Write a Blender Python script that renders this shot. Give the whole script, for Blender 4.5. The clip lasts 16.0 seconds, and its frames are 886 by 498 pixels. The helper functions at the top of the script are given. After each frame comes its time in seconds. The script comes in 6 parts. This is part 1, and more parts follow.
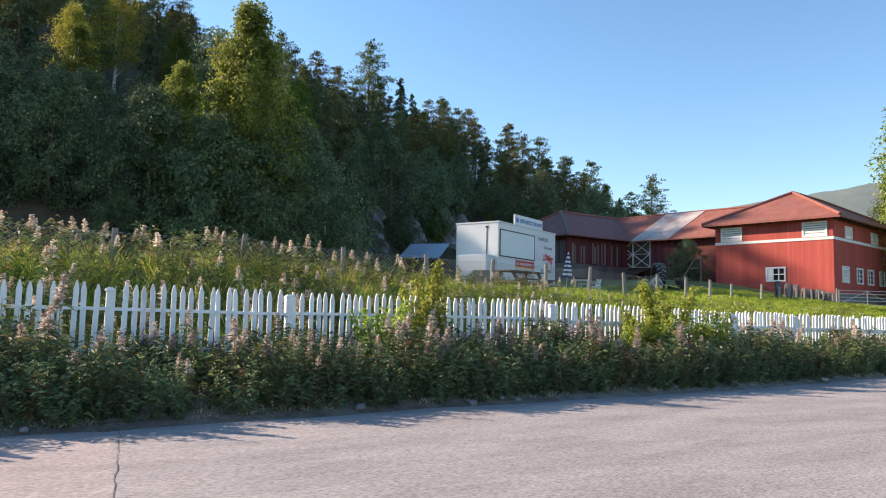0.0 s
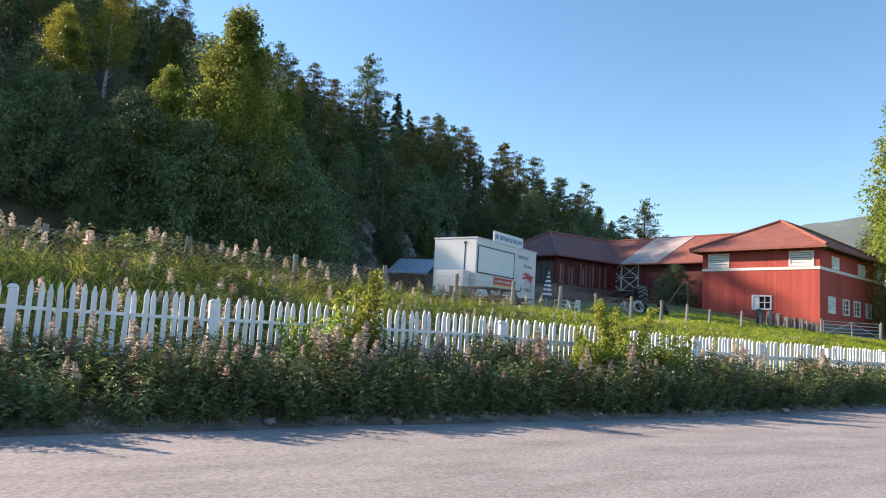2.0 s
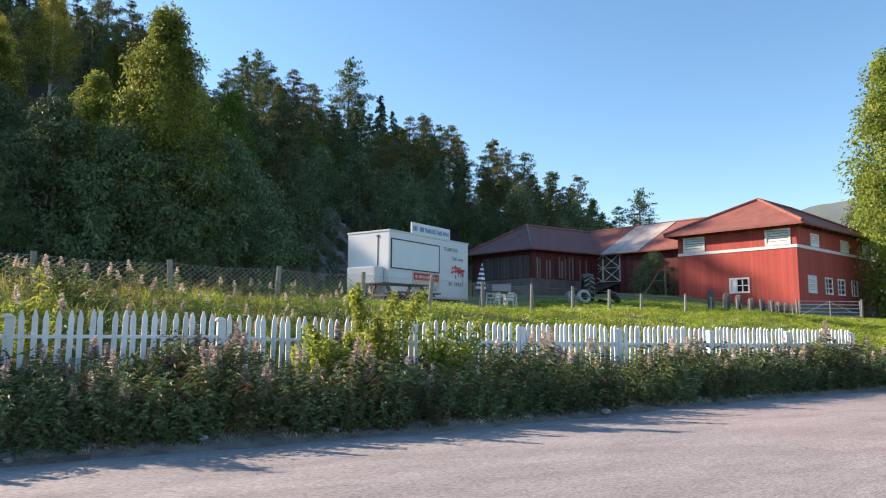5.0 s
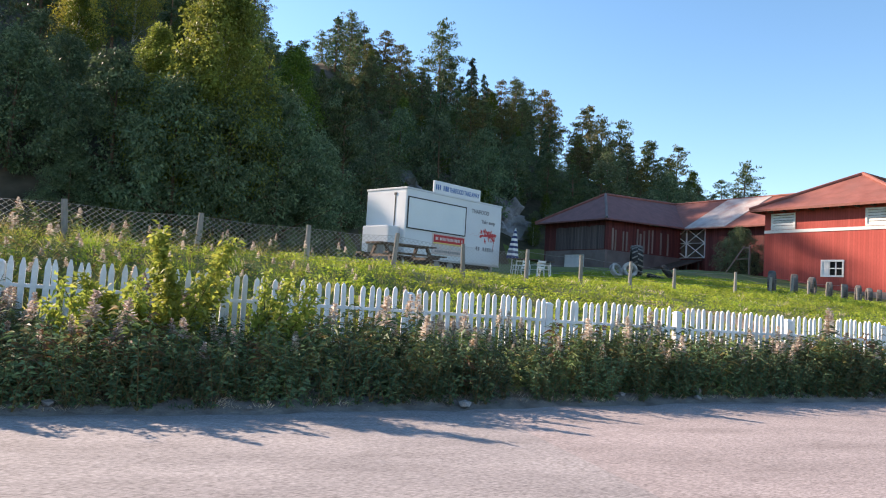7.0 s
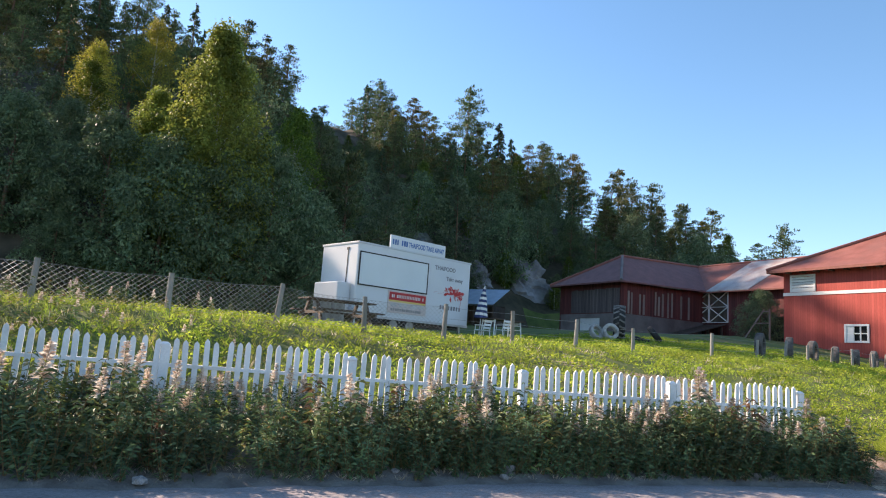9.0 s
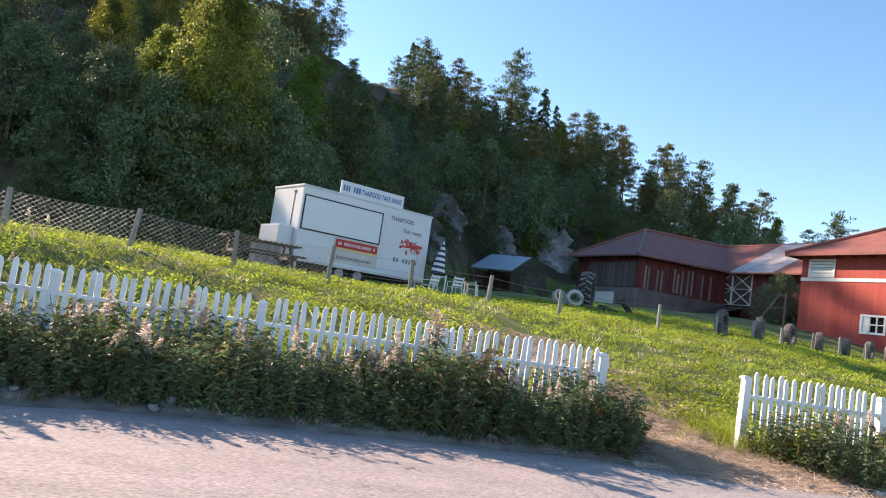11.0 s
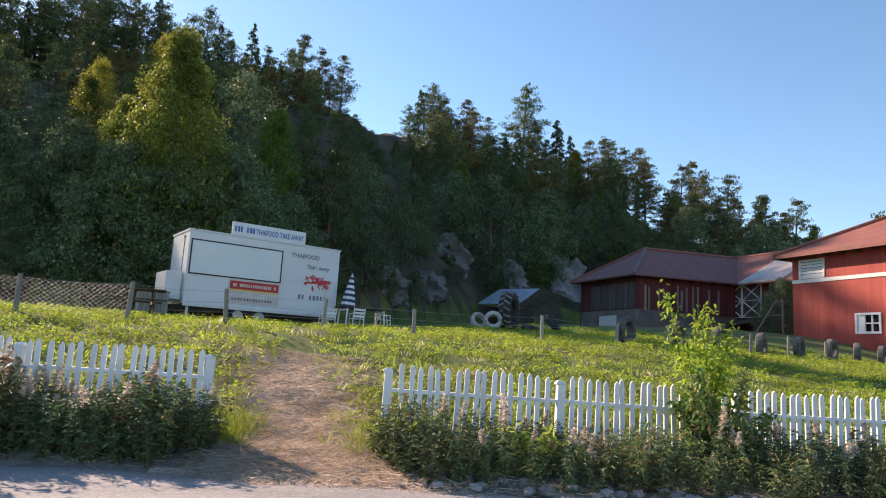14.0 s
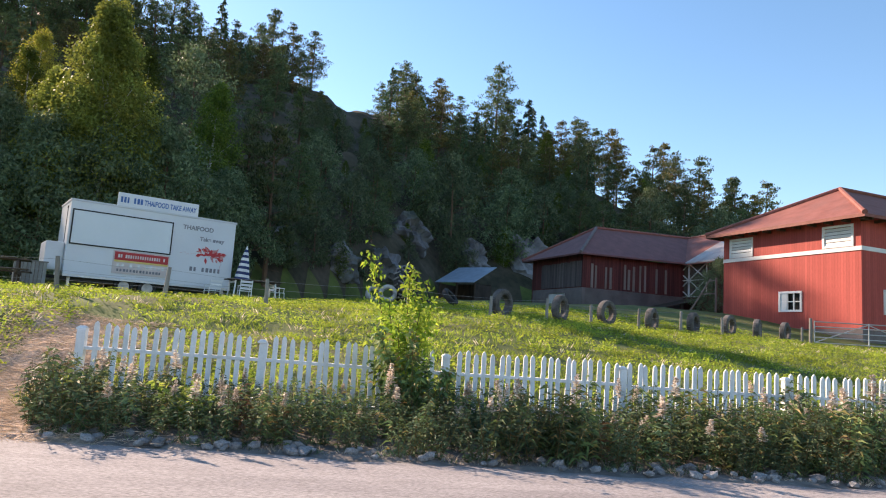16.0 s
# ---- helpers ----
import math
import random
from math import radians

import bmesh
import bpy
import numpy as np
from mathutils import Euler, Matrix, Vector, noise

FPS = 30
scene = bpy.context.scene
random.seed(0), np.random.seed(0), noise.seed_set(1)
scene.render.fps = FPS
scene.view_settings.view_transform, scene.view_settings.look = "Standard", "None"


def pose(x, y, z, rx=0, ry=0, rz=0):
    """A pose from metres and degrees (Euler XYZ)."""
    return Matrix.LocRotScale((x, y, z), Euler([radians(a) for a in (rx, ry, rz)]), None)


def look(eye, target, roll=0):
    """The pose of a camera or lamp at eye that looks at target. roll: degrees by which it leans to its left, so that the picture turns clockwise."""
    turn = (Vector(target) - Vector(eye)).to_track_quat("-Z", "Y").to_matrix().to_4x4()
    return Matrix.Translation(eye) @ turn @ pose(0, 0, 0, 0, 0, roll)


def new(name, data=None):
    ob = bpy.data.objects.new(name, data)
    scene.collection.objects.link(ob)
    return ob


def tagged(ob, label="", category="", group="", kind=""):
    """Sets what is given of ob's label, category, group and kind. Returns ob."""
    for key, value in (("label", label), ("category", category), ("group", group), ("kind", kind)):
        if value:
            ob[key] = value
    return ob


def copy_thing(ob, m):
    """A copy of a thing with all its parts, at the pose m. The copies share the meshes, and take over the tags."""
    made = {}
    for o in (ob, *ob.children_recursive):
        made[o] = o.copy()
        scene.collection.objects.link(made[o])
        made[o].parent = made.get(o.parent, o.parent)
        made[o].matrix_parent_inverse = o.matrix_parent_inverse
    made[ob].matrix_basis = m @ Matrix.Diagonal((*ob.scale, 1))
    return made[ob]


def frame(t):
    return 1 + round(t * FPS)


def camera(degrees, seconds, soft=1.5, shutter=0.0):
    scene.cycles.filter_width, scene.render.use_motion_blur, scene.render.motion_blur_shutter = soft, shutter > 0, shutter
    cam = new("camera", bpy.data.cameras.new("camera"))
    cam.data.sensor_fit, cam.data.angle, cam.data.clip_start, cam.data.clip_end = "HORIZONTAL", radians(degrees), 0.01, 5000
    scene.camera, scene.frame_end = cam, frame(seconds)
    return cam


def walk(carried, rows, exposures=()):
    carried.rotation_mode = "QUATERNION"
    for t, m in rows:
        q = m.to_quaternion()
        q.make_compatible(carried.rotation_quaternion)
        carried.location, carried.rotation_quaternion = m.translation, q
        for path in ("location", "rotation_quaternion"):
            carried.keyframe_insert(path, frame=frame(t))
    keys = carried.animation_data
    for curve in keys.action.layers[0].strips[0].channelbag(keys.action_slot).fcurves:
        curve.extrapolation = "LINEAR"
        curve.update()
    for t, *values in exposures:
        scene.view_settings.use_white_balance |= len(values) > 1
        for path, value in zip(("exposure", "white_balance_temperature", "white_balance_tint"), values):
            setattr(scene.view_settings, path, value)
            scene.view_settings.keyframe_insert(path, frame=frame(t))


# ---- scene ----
cam = camera(66.1, 16.0, 1.08)
PATH = [
    (0, (-0.625, -0.014, 1.034), (0.267, 1.768, 1.206), 1.2),
    (0.5, (-0.591, -0.006, 1.019), (0.286, 1.776, 1.248), 1.9),
    (1, (-0.526, 0.014, 1.022), (0.335, 1.801, 1.274), 2.5),
    (1.5, (-0.305, 0.042, 1.016), (0.559, 1.83, 1.253), 3.0),
    (2, (0.164, 0.073, 1.011), (1.067, 1.844, 1.233), 3.3),
    (2.5, (0.761, 0.098, 1.005), (1.546, 1.928, 1.184), 3.3),
    (3, (1.381, 0.134, 1.013), (2.109, 1.981, 1.261), 2.4),
    (3.5, (2.016, 0.194, 1.009), (2.825, 1.995, 1.331), 1.9),
    (4, (2.748, 0.281, 1.014), (3.586, 2.076, 1.288), 1.2),
    (4.5, (3.496, 0.369, 1.017), (4.349, 2.16, 1.269), 0.5),
    (5, (4.228, 0.449, 1.018), (5.111, 2.229, 1.247), 0.2),
    (5.2, (4.532, 0.49, 1.019), (5.481, 2.236, 1.239), 0.9),
    (7.3, (7.803, 1.038, 1.07), (8.396, 2.944, 1.188), 3.4),
    (7.5, (8.1, 1.085, 1.072), (8.686, 2.993, 1.203), 3.2),
    (8, (8.82, 1.192, 1.079), (9.396, 3.099, 1.265), 3.1),
    (8.5, (9.577, 1.304, 1.087), (10.016, 3.233, 1.38), 2.1),
    (9, (10.363, 1.415, 1.093), (10.86, 3.328, 1.4), 4.0),
    (9.5, (11.187, 1.517, 1.102), (11.681, 3.427, 1.426), 4.3),
    (10, (12.046, 1.579, 1.111), (12.456, 3.519, 1.376), 6.6),
    (10.2, (12.38, 1.587, 1.111), (12.765, 3.534, 1.358), 7.9),
    (12.3, (15.831, 1.5, 1.087), (16.094, 3.477, 1.234), 6.2),
    (12.5, (16.148, 1.491, 1.089), (16.266, 3.48, 1.266), 4.9),
    (13, (16.953, 1.467, 1.103), (16.891, 3.446, 1.388), 4.9),
    (13.5, (17.772, 1.445, 1.108), (17.831, 3.409, 1.479), 6.7),
    (14, (18.568, 1.414, 1.087), (18.784, 3.378, 1.395), 3.4),
    (14.5, (19.307, 1.31, 1.065), (19.577, 3.263, 1.401), 3.5),
    (15, (20.056, 1.202, 1.055), (20.281, 3.173, 1.309), 3.8),
    (15.5, (20.838, 1.101, 1.056), (21.068, 3.069, 1.329), 4.7),
    (16, (21.65, 1.014, 1.056), (21.911, 2.98, 1.309), 3.7),
]
walk(cam, [(t, look(eye, target, roll)) for t, eye, target, roll in PATH],
     [(0.0, 1.1, 7020, 20), (5.0, 1.08, 6970, 20), (7.5, 1.22, 7050, 22), (8.0, 1.22, 7050, 22), (8.5, 1.36, 7000, 21), (9.0, 1.2, 7000, 22), (9.5, 1.2, 7050, 22), (10.0, 1.28, 7100, 23), (12.5, 1.33, 7370, 24), (13.2, 1.14, 7320, 24), (14.0, 1.03, 7320, 24), (14.6, 1.08, 7320, 24), (15.2, 1.15, 7320, 24), (16.0, 1.2, 7320, 24)])

# ---- world, sun, exposure ----
SUN_TO = Vector((-0.68, 0.733, 0.0)).normalized()
SUN_EL = 26.5
world = bpy.data.worlds.new("sky")
scene.world = world
world.use_nodes = True
wn = world.node_tree
sky = wn.nodes.new("ShaderNodeTexSky")
sky.sky_type, sky.sun_disc = "NISHITA", False
sky.sun_elevation = radians(SUN_EL)
sky.sun_rotation = math.atan2(SUN_TO.x, SUN_TO.y)
sky.air_density, sky.dust_density, sky.ozone_density = 1.0, 0.15, 3.0
tint = wn.nodes.new("ShaderNodeHueSaturation")
tint.inputs["Saturation"].default_value = 1.12
tint.inputs["Hue"].default_value = 0.490
wn.links.new(sky.outputs[0], tint.inputs["Color"])
wn.links.new(tint.outputs[0], wn.nodes["Background"].inputs[0])
wn.nodes["Background"].inputs[1].default_value = 0.12
sun_data = bpy.data.lights.new("sun", "SUN")
sun_data.energy, sun_data.angle, sun_data.color = 4.7, radians(0.6), (1.0, 0.87, 0.70)
sun = new("sun", sun_data)
to_sun = Vector((SUN_TO.x * math.cos(radians(SUN_EL)), SUN_TO.y * math.cos(radians(SUN_EL)), math.sin(radians(SUN_EL))))
sun.matrix_world = look(to_sun * 300, (0, 0, 0))


# ---- materials ----
def mat(name, c1, c2, scale=3.0, rough=0.8, bump=0.2, fine=60.0, metal=0.0, vary=0.12, stretch=(1, 1, 1), stain=None, spec=0.3, grain=0.28):
    """Two noise scales of colour, fine relief, a shift for each object; stain: (colour, scale, amount)."""
    m = bpy.data.materials.new(name)
    m.use_nodes = True
    nt = m.node_tree
    N, L = nt.nodes, nt.links
    p = N["Principled BSDF"]
    tc, oi, mp = N.new("ShaderNodeTexCoord"), N.new("ShaderNodeObjectInfo"), N.new("ShaderNodeMapping")
    mp.inputs["Scale"].default_value = stretch
    L.new(tc.outputs["Object"], mp.inputs["Vector"])
    off = N.new("ShaderNodeVectorMath")
    off.operation = "ADD"
    sc = N.new("ShaderNodeMath")
    sc.operation, sc.inputs[1].default_value = "MULTIPLY", 37.0
    L.new(oi.outputs["Random"], sc.inputs[0])
    L.new(mp.outputs[0], off.inputs[0])
    L.new(sc.outputs[0], off.inputs[1])
    n1, n2 = N.new("ShaderNodeTexNoise"), N.new("ShaderNodeTexNoise")
    n1.inputs["Scale"].default_value, n1.inputs["Detail"].default_value = scale, 6
    n2.inputs["Scale"].default_value, n2.inputs["Detail"].default_value = fine, 3
    L.new(off.outputs[0], n1.inputs["Vector"])
    L.new(off.outputs[0], n2.inputs["Vector"])
    ramp = N.new("ShaderNodeValToRGB")
    ramp.color_ramp.elements[0].position, ramp.color_ramp.elements[1].position = 0.32, 0.68
    ramp.color_ramp.elements[0].color, ramp.color_ramp.elements[1].color = (*c1, 1), (*c2, 1)
    L.new(n1.outputs["Fac"], ramp.inputs[0])
    col = ramp.outputs[0]
    if stain:
        n3, r3, mx = N.new("ShaderNodeTexNoise"), N.new("ShaderNodeValToRGB"), N.new("ShaderNodeMixRGB")
        n3.inputs["Scale"].default_value, n3.inputs["Detail"].default_value = stain[1], 5
        L.new(off.outputs[0], n3.inputs["Vector"])
        r3.color_ramp.elements[0].position, r3.color_ramp.elements[1].position = 0.52, 0.66
        r3.color_ramp.elements[1].color = (stain[2], stain[2], stain[2], 1)
        L.new(n3.outputs["Fac"], r3.inputs[0])
        L.new(r3.outputs[0], mx.inputs[0])
        L.new(col, mx.inputs[1])
        mx.inputs[2].default_value = (*stain[0], 1)
        col = mx.outputs[0]
    hsv, mr, mr2, mul = N.new("ShaderNodeHueSaturation"), N.new("ShaderNodeMapRange"), N.new("ShaderNodeMapRange"), N.new("ShaderNodeMath")
    mr.inputs["To Min"].default_value, mr.inputs["To Max"].default_value = 1 - vary, 1 + vary
    mr2.inputs["To Min"].default_value, mr2.inputs["To Max"].default_value = 1 - grain, 1 + grain
    L.new(oi.outputs["Random"], mr.inputs["Value"])
    L.new(n2.outputs["Fac"], mr2.inputs["Value"])
    mul.operation = "MULTIPLY"
    L.new(mr.outputs[0], mul.inputs[0])
    L.new(mr2.outputs[0], mul.inputs[1])
    L.new(mul.outputs[0], hsv.inputs["Value"])
    L.new(col, hsv.inputs["Color"])
    L.new(hsv.outputs[0], p.inputs["Base Color"])
    p.inputs["Roughness"].default_value, p.inputs["Metallic"].default_value = rough, metal
    p.inputs["Specular IOR Level"].default_value = spec
    if bump:
        b = N.new("ShaderNodeBump")
        b.inputs["Strength"].default_value, b.inputs["Distance"].default_value = bump, 0.02
        L.new(n2.outputs["Fac"], b.inputs["Height"])
        L.new(b.outputs[0], p.inputs["Normal"])
    return m


def leaf_mat(name, colours, through_light=0.35, rough=0.55, patch=0.9):
    """Foliage: the colour differs leaf by leaf and patch by patch and plant by plant, and light passes through."""
    m = bpy.data.materials.new(name)
    m.use_nodes = True
    nt = m.node_tree
    N, L = nt.nodes, nt.links
    p, out = N["Principled BSDF"], N["Material Output"]
    ge, oi, ramp = N.new("ShaderNodeNewGeometry"), N.new("ShaderNodeObjectInfo"), N.new("ShaderNodeValToRGB")
    el = ramp.color_ramp.elements
    while len(el) < len(colours):
        el.new(0.5)
    for i, c in enumerate(colours):
        el[i].position, el[i].color = i / max(1, len(colours) - 1), (*c, 1)
    L.new(ge.outputs["Random Per Island"], ramp.inputs[0])
    hsv, mr, mh = N.new("ShaderNodeHueSaturation"), N.new("ShaderNodeMapRange"), N.new("ShaderNodeMapRange")
    mr.inputs["To Min"].default_value, mr.inputs["To Max"].default_value = 0.75, 1.25
    mh.inputs["To Min"].default_value, mh.inputs["To Max"].default_value = 0.475, 0.515
    L.new(oi.outputs["Random"], mr.inputs["Value"])
    L.new(oi.outputs["Random"], mh.inputs["Value"])
    tc, nz, mn, mu = N.new("ShaderNodeTexCoord"), N.new("ShaderNodeTexNoise"), N.new("ShaderNodeMapRange"), N.new("ShaderNodeMath")
    nz.inputs["Scale"].default_value, nz.inputs["Detail"].default_value = patch, 2
    L.new(tc.outputs["Object"], nz.inputs["Vector"])
    mn.inputs["From Min"].default_value, mn.inputs["From Max"].default_value = 0.35, 0.65
    mn.inputs["To Min"].default_value, mn.inputs["To Max"].default_value = 0.68, 1.32
    L.new(nz.outputs["Fac"], mn.inputs["Value"])
    mu.operation = "MULTIPLY"
    L.new(mr.outputs[0], mu.inputs[0])
    L.new(mn.outputs[0], mu.inputs[1])
    L.new(mu.outputs[0], hsv.inputs["Value"])
    L.new(mh.outputs[0], hsv.inputs["Hue"])
    L.new(ramp.outputs[0], hsv.inputs["Color"])
    p.inputs["Roughness"].default_value, p.inputs["Specular IOR Level"].default_value = rough, 0.25
    L.new(hsv.outputs[0], p.inputs["Base Color"])
    tr, mix = N.new("ShaderNodeBsdfTranslucent"), N.new("ShaderNodeMixShader")
    L.new(hsv.outputs[0], tr.inputs["Color"])
    mix.inputs[0].default_value = through_light
    L.new(p.outputs[0], mix.inputs[1])
    L.new(tr.outputs[0], mix.inputs[2])
    L.new(mix.outputs[0], out.inputs["Surface"])
    return m


def board_mat(name, c1, c2, width=0.15, across=(1, 1, 0), dark=0.35, rough=0.75, tones=(0.72, 1.2)):
    """Upright cladding boards: dark joints and a tone of its own for each board."""
    m = mat(name, c1, c2, 1.2, rough, 0.25, 40.0, stretch=(1, 1, 0.12), vary=0.05)
    nt = m.node_tree
    N, L = nt.nodes, nt.links
    tc, dot, fl, wh = N.new("ShaderNodeTexCoord"), N.new("ShaderNodeVectorMath"), N.new("ShaderNodeMath"), N.new("ShaderNodeTexWhiteNoise")
    dot.operation = "DOT_PRODUCT"
    dot.inputs[1].default_value = [c / width for c in across]
    L.new(tc.outputs["Object"], dot.inputs[0])
    fl.operation = "FLOOR"
    L.new(dot.outputs["Value"], fl.inputs[0])
    wh.noise_dimensions = "1D"
    L.new(fl.outputs[0], wh.inputs["W"])
    fr, pk, mr, mr2, mul, mixc = (N.new("ShaderNodeMath"), N.new("ShaderNodeMath"), N.new("ShaderNodeMapRange"), N.new("ShaderNodeMapRange"),
                                  N.new("ShaderNodeMath"), N.new("ShaderNodeMixRGB"))
    fr.operation = "FRACT"
    L.new(dot.outputs["Value"], fr.inputs[0])
    pk.operation, pk.inputs[1].default_value = "PINGPONG", 0.5
    L.new(fr.outputs[0], pk.inputs[0])
    mr.inputs["From Max"].default_value, mr.inputs["To Min"].default_value = 0.09, dark
    L.new(pk.outputs[0], mr.inputs["Value"])
    mr2.inputs["To Min"].default_value, mr2.inputs["To Max"].default_value = tones
    L.new(wh.outputs["Value"], mr2.inputs["Value"])
    mul.operation = "MULTIPLY"
    L.new(mr.outputs[0], mul.inputs[0])
    L.new(mr2.outputs[0], mul.inputs[1])
    p = N["Principled BSDF"]
    old = p.inputs["Base Color"].links[0].from_socket
    mixc.blend_type, mixc.inputs[0].default_value = "MULTIPLY", 1.0
    L.new(old, mixc.inputs[1])
    L.new(mul.outputs[0], mixc.inputs[2])
    L.new(mixc.outputs[0], p.inputs["Base Color"])
    return m


M_ASPHALT = mat("asphalt", (0.25, 0.228, 0.223), (0.325, 0.297, 0.288), 1.7, 0.92, 0.14, 85.0, stain=((0.20, 0.18, 0.175), 2.2, 0.45), vary=0.0, grain=1.1, stretch=(0.4, 1.5, 1))
M_ASPHALT_OLD = mat("asphalt_old", (0.28, 0.24, 0.23), (0.35, 0.30, 0.288), 1.5, 0.92, 0.14, 85.0, stain=((0.22, 0.185, 0.175), 2.2, 0.45), vary=0.0, grain=1.1, stretch=(0.4, 1.5, 1))
M_LITTER = mat("leaf_litter", (0.10, 0.08, 0.066), (0.20, 0.165, 0.135), 4.0, 0.95, 0.8, 30.0, stain=((0.24, 0.19, 0.13), 5.0, 0.5), vary=0.0, grain=0.6)
M_TAR = mat("tar_joint", (0.07, 0.065, 0.06), (0.12, 0.11, 0.10), 6, 0.7, 0.3)
M_GRAVEL = mat("gravel", (0.13, 0.112, 0.10), (0.25, 0.22, 0.195), 5.0, 0.95, 0.7, 45.0)
M_STONE = mat("stone", (0.20, 0.19, 0.19), (0.36, 0.34, 0.33), 5.0, 0.9, 0.4, 50.0, vary=0.35)
M_SOIL = mat("soil_grass", (0.06, 0.085, 0.02), (0.12, 0.15, 0.035), 0.8, 0.95, 0.6, 25.0, stain=((0.14, 0.12, 0.05), 0.35, 0.7))
M_DIRT = mat("dry_path", (0.36, 0.285, 0.225), (0.52, 0.43, 0.345), 3.2, 0.95, 0.8, 28.0, stain=((0.24, 0.20, 0.14), 2.4, 0.5), grain=0.6)
M_WHITE = mat("white_paint", (0.74, 0.74, 0.75), (0.82, 0.82, 0.81), 4.0, 0.55, 0.15, 45.0, vary=0.06, stain=((0.5, 0.48, 0.43), 2.2, 0.4), grain=0.12)
M_TRIM = mat("white_trim", (0.72, 0.71, 0.69), (0.80, 0.79, 0.77), 2.0, 0.6, 0.1, 30.0, grain=0.08)
M_POST = mat("weathered_post", (0.17, 0.16, 0.145), (0.30, 0.285, 0.26), 4.0, 0.9, 0.5, 50.0, stretch=(1, 1, 0.15))
M_WIRE = mat("galvanised_wire", (0.22, 0.22, 0.22), (0.34, 0.34, 0.34), 8.0, 0.5, 0.0, metal=0.5)
M_RED = board_mat("red_boards", (0.40, 0.070, 0.055), (0.48, 0.092, 0.072), 0.16, dark=0.68, tones=(0.88, 1.08))
# Boards down to concrete: darkened, with the old shed's shade put into the colour.
M_RED_OLD_SHADED = board_mat("worn_shaded_red_boards", (0.11, 0.03, 0.028), (0.17, 0.045, 0.04), 0.2, dark=0.25)
M_GREY_BOARD_SHADED = board_mat("shaded_grey_boards", (0.11, 0.085, 0.082), (0.18, 0.145, 0.14), 0.22, dark=0.3)
M_PALE_BOARD = mat("bare_board", (0.20, 0.145, 0.125), (0.30, 0.23, 0.20), 3.0, 0.8, 0.3, 40.0, stretch=(1, 1, 0.1))
M_CONCRETE = mat("concrete", (0.15, 0.125, 0.12), (0.22, 0.185, 0.175), 1.2, 0.9, 0.4, 20.0, stain=((0.10, 0.08, 0.075), 0.6, 0.7))
M_ROOF = mat("red_roof", (0.23, 0.08, 0.06), (0.31, 0.115, 0.09), 1.5, 0.7, 0.4, 14.0, stain=((0.24, 0.10, 0.08), 0.5, 0.7), vary=0.0)
M_ROOF_DARK = mat("dark_red_roof", (0.18, 0.08, 0.073), (0.24, 0.105, 0.096), 1.5, 0.7, 0.4, 14.0, vary=0.0)
M_ROOF_PALE = mat("bare_roof_sheet", (0.36, 0.31, 0.29), (0.50, 0.45, 0.42), 1.2, 0.5, 0.2, 10.0, stain=((0.40, 0.16, 0.11), 0.7, 0.6))
M_ROOF_BLUE = mat("blue_grey_sheet", (0.30, 0.38, 0.46), (0.40, 0.48, 0.56), 1.5, 0.35, 0.1, 20.0, metal=0.3, grain=0.08)
# Near-black colour that stands for the shade inside buildings.
M_DARK = mat("painted_interior_shade", (0.01, 0.01, 0.01), (0.018, 0.017, 0.016), 3.0, 0.5, 0.1)
M_DARKWOOD = mat("dark_timber", (0.06, 0.04, 0.03), (0.12, 0.085, 0.065), 4.0, 0.8, 0.4, 40.0, stretch=(1, 0.2, 0.2))
M_TRAILER = mat("white_coachwork", (0.56, 0.58, 0.61), (0.62, 0.64, 0.66), 0.7, 0.35, 0.03, 12.0, stain=((0.62, 0.65, 0.68), 0.9, 0.4), spec=0.5, grain=0.03)
M_HATCH = mat("hatch_panel", (0.55, 0.60, 0.62), (0.60, 0.64, 0.66), 0.8, 0.4, 0.02, 12.0, spec=0.5, grain=0.02)
M_RUBBER = mat("rubber", (0.018, 0.018, 0.019), (0.04, 0.039, 0.038), 6.0, 0.75, 0.4, 40.0)
M_RUBBER_WORN = mat("weathered_rubber", (0.06, 0.056, 0.053), (0.15, 0.137, 0.128), 5.0, 0.9, 0.4, 40.0)
# Dusty lug rubber, lightened so the colour stands for highlights on the lugs.
M_RUBBER_LUG_LIT = mat("dusty_highlight_rubber", (0.12, 0.115, 0.11), (0.24, 0.23, 0.22), 4.0, 0.9, 0.4, 40.0)
M_TYRE_WHITE = mat("painted_rubber", (0.30, 0.29, 0.28), (0.46, 0.45, 0.43), 5.0, 0.8, 0.3, 40.0, stain=((0.12, 0.11, 0.10), 4.0, 0.7))
M_RIM = mat("rim", (0.2, 0.2, 0.2), (0.3, 0.3, 0.3), 5.0, 0.4, 0.05, metal=0.8)
M_BLACK = mat("black_trim", (0.015, 0.016, 0.018), (0.03, 0.03, 0.032), 6.0, 0.5, 0.05)
M_REDSIGN = mat("red_print", (0.50, 0.035, 0.04), (0.58, 0.05, 0.05), 2.0, 0.5, 0.0, grain=0.05)
M_ROSESIGN = mat("rose_print", (0.56, 0.20, 0.20), (0.64, 0.28, 0.26), 3.0, 0.5, 0.0, grain=0.05)
M_PINKSIGN = mat("faded_print", (0.62, 0.50, 0.48), (0.70, 0.60, 0.55), 3.0, 0.5, 0.0, grain=0.05)
M_BLUE = mat("blue_print", (0.04, 0.12, 0.34), (0.07, 0.18, 0.42), 3.0, 0.6, 0.0, grain=0.05)
M_NAVY = mat("navy_cloth", (0.03, 0.045, 0.12), (0.05, 0.07, 0.17), 5.0, 0.9, 0.1, grain=0.1)
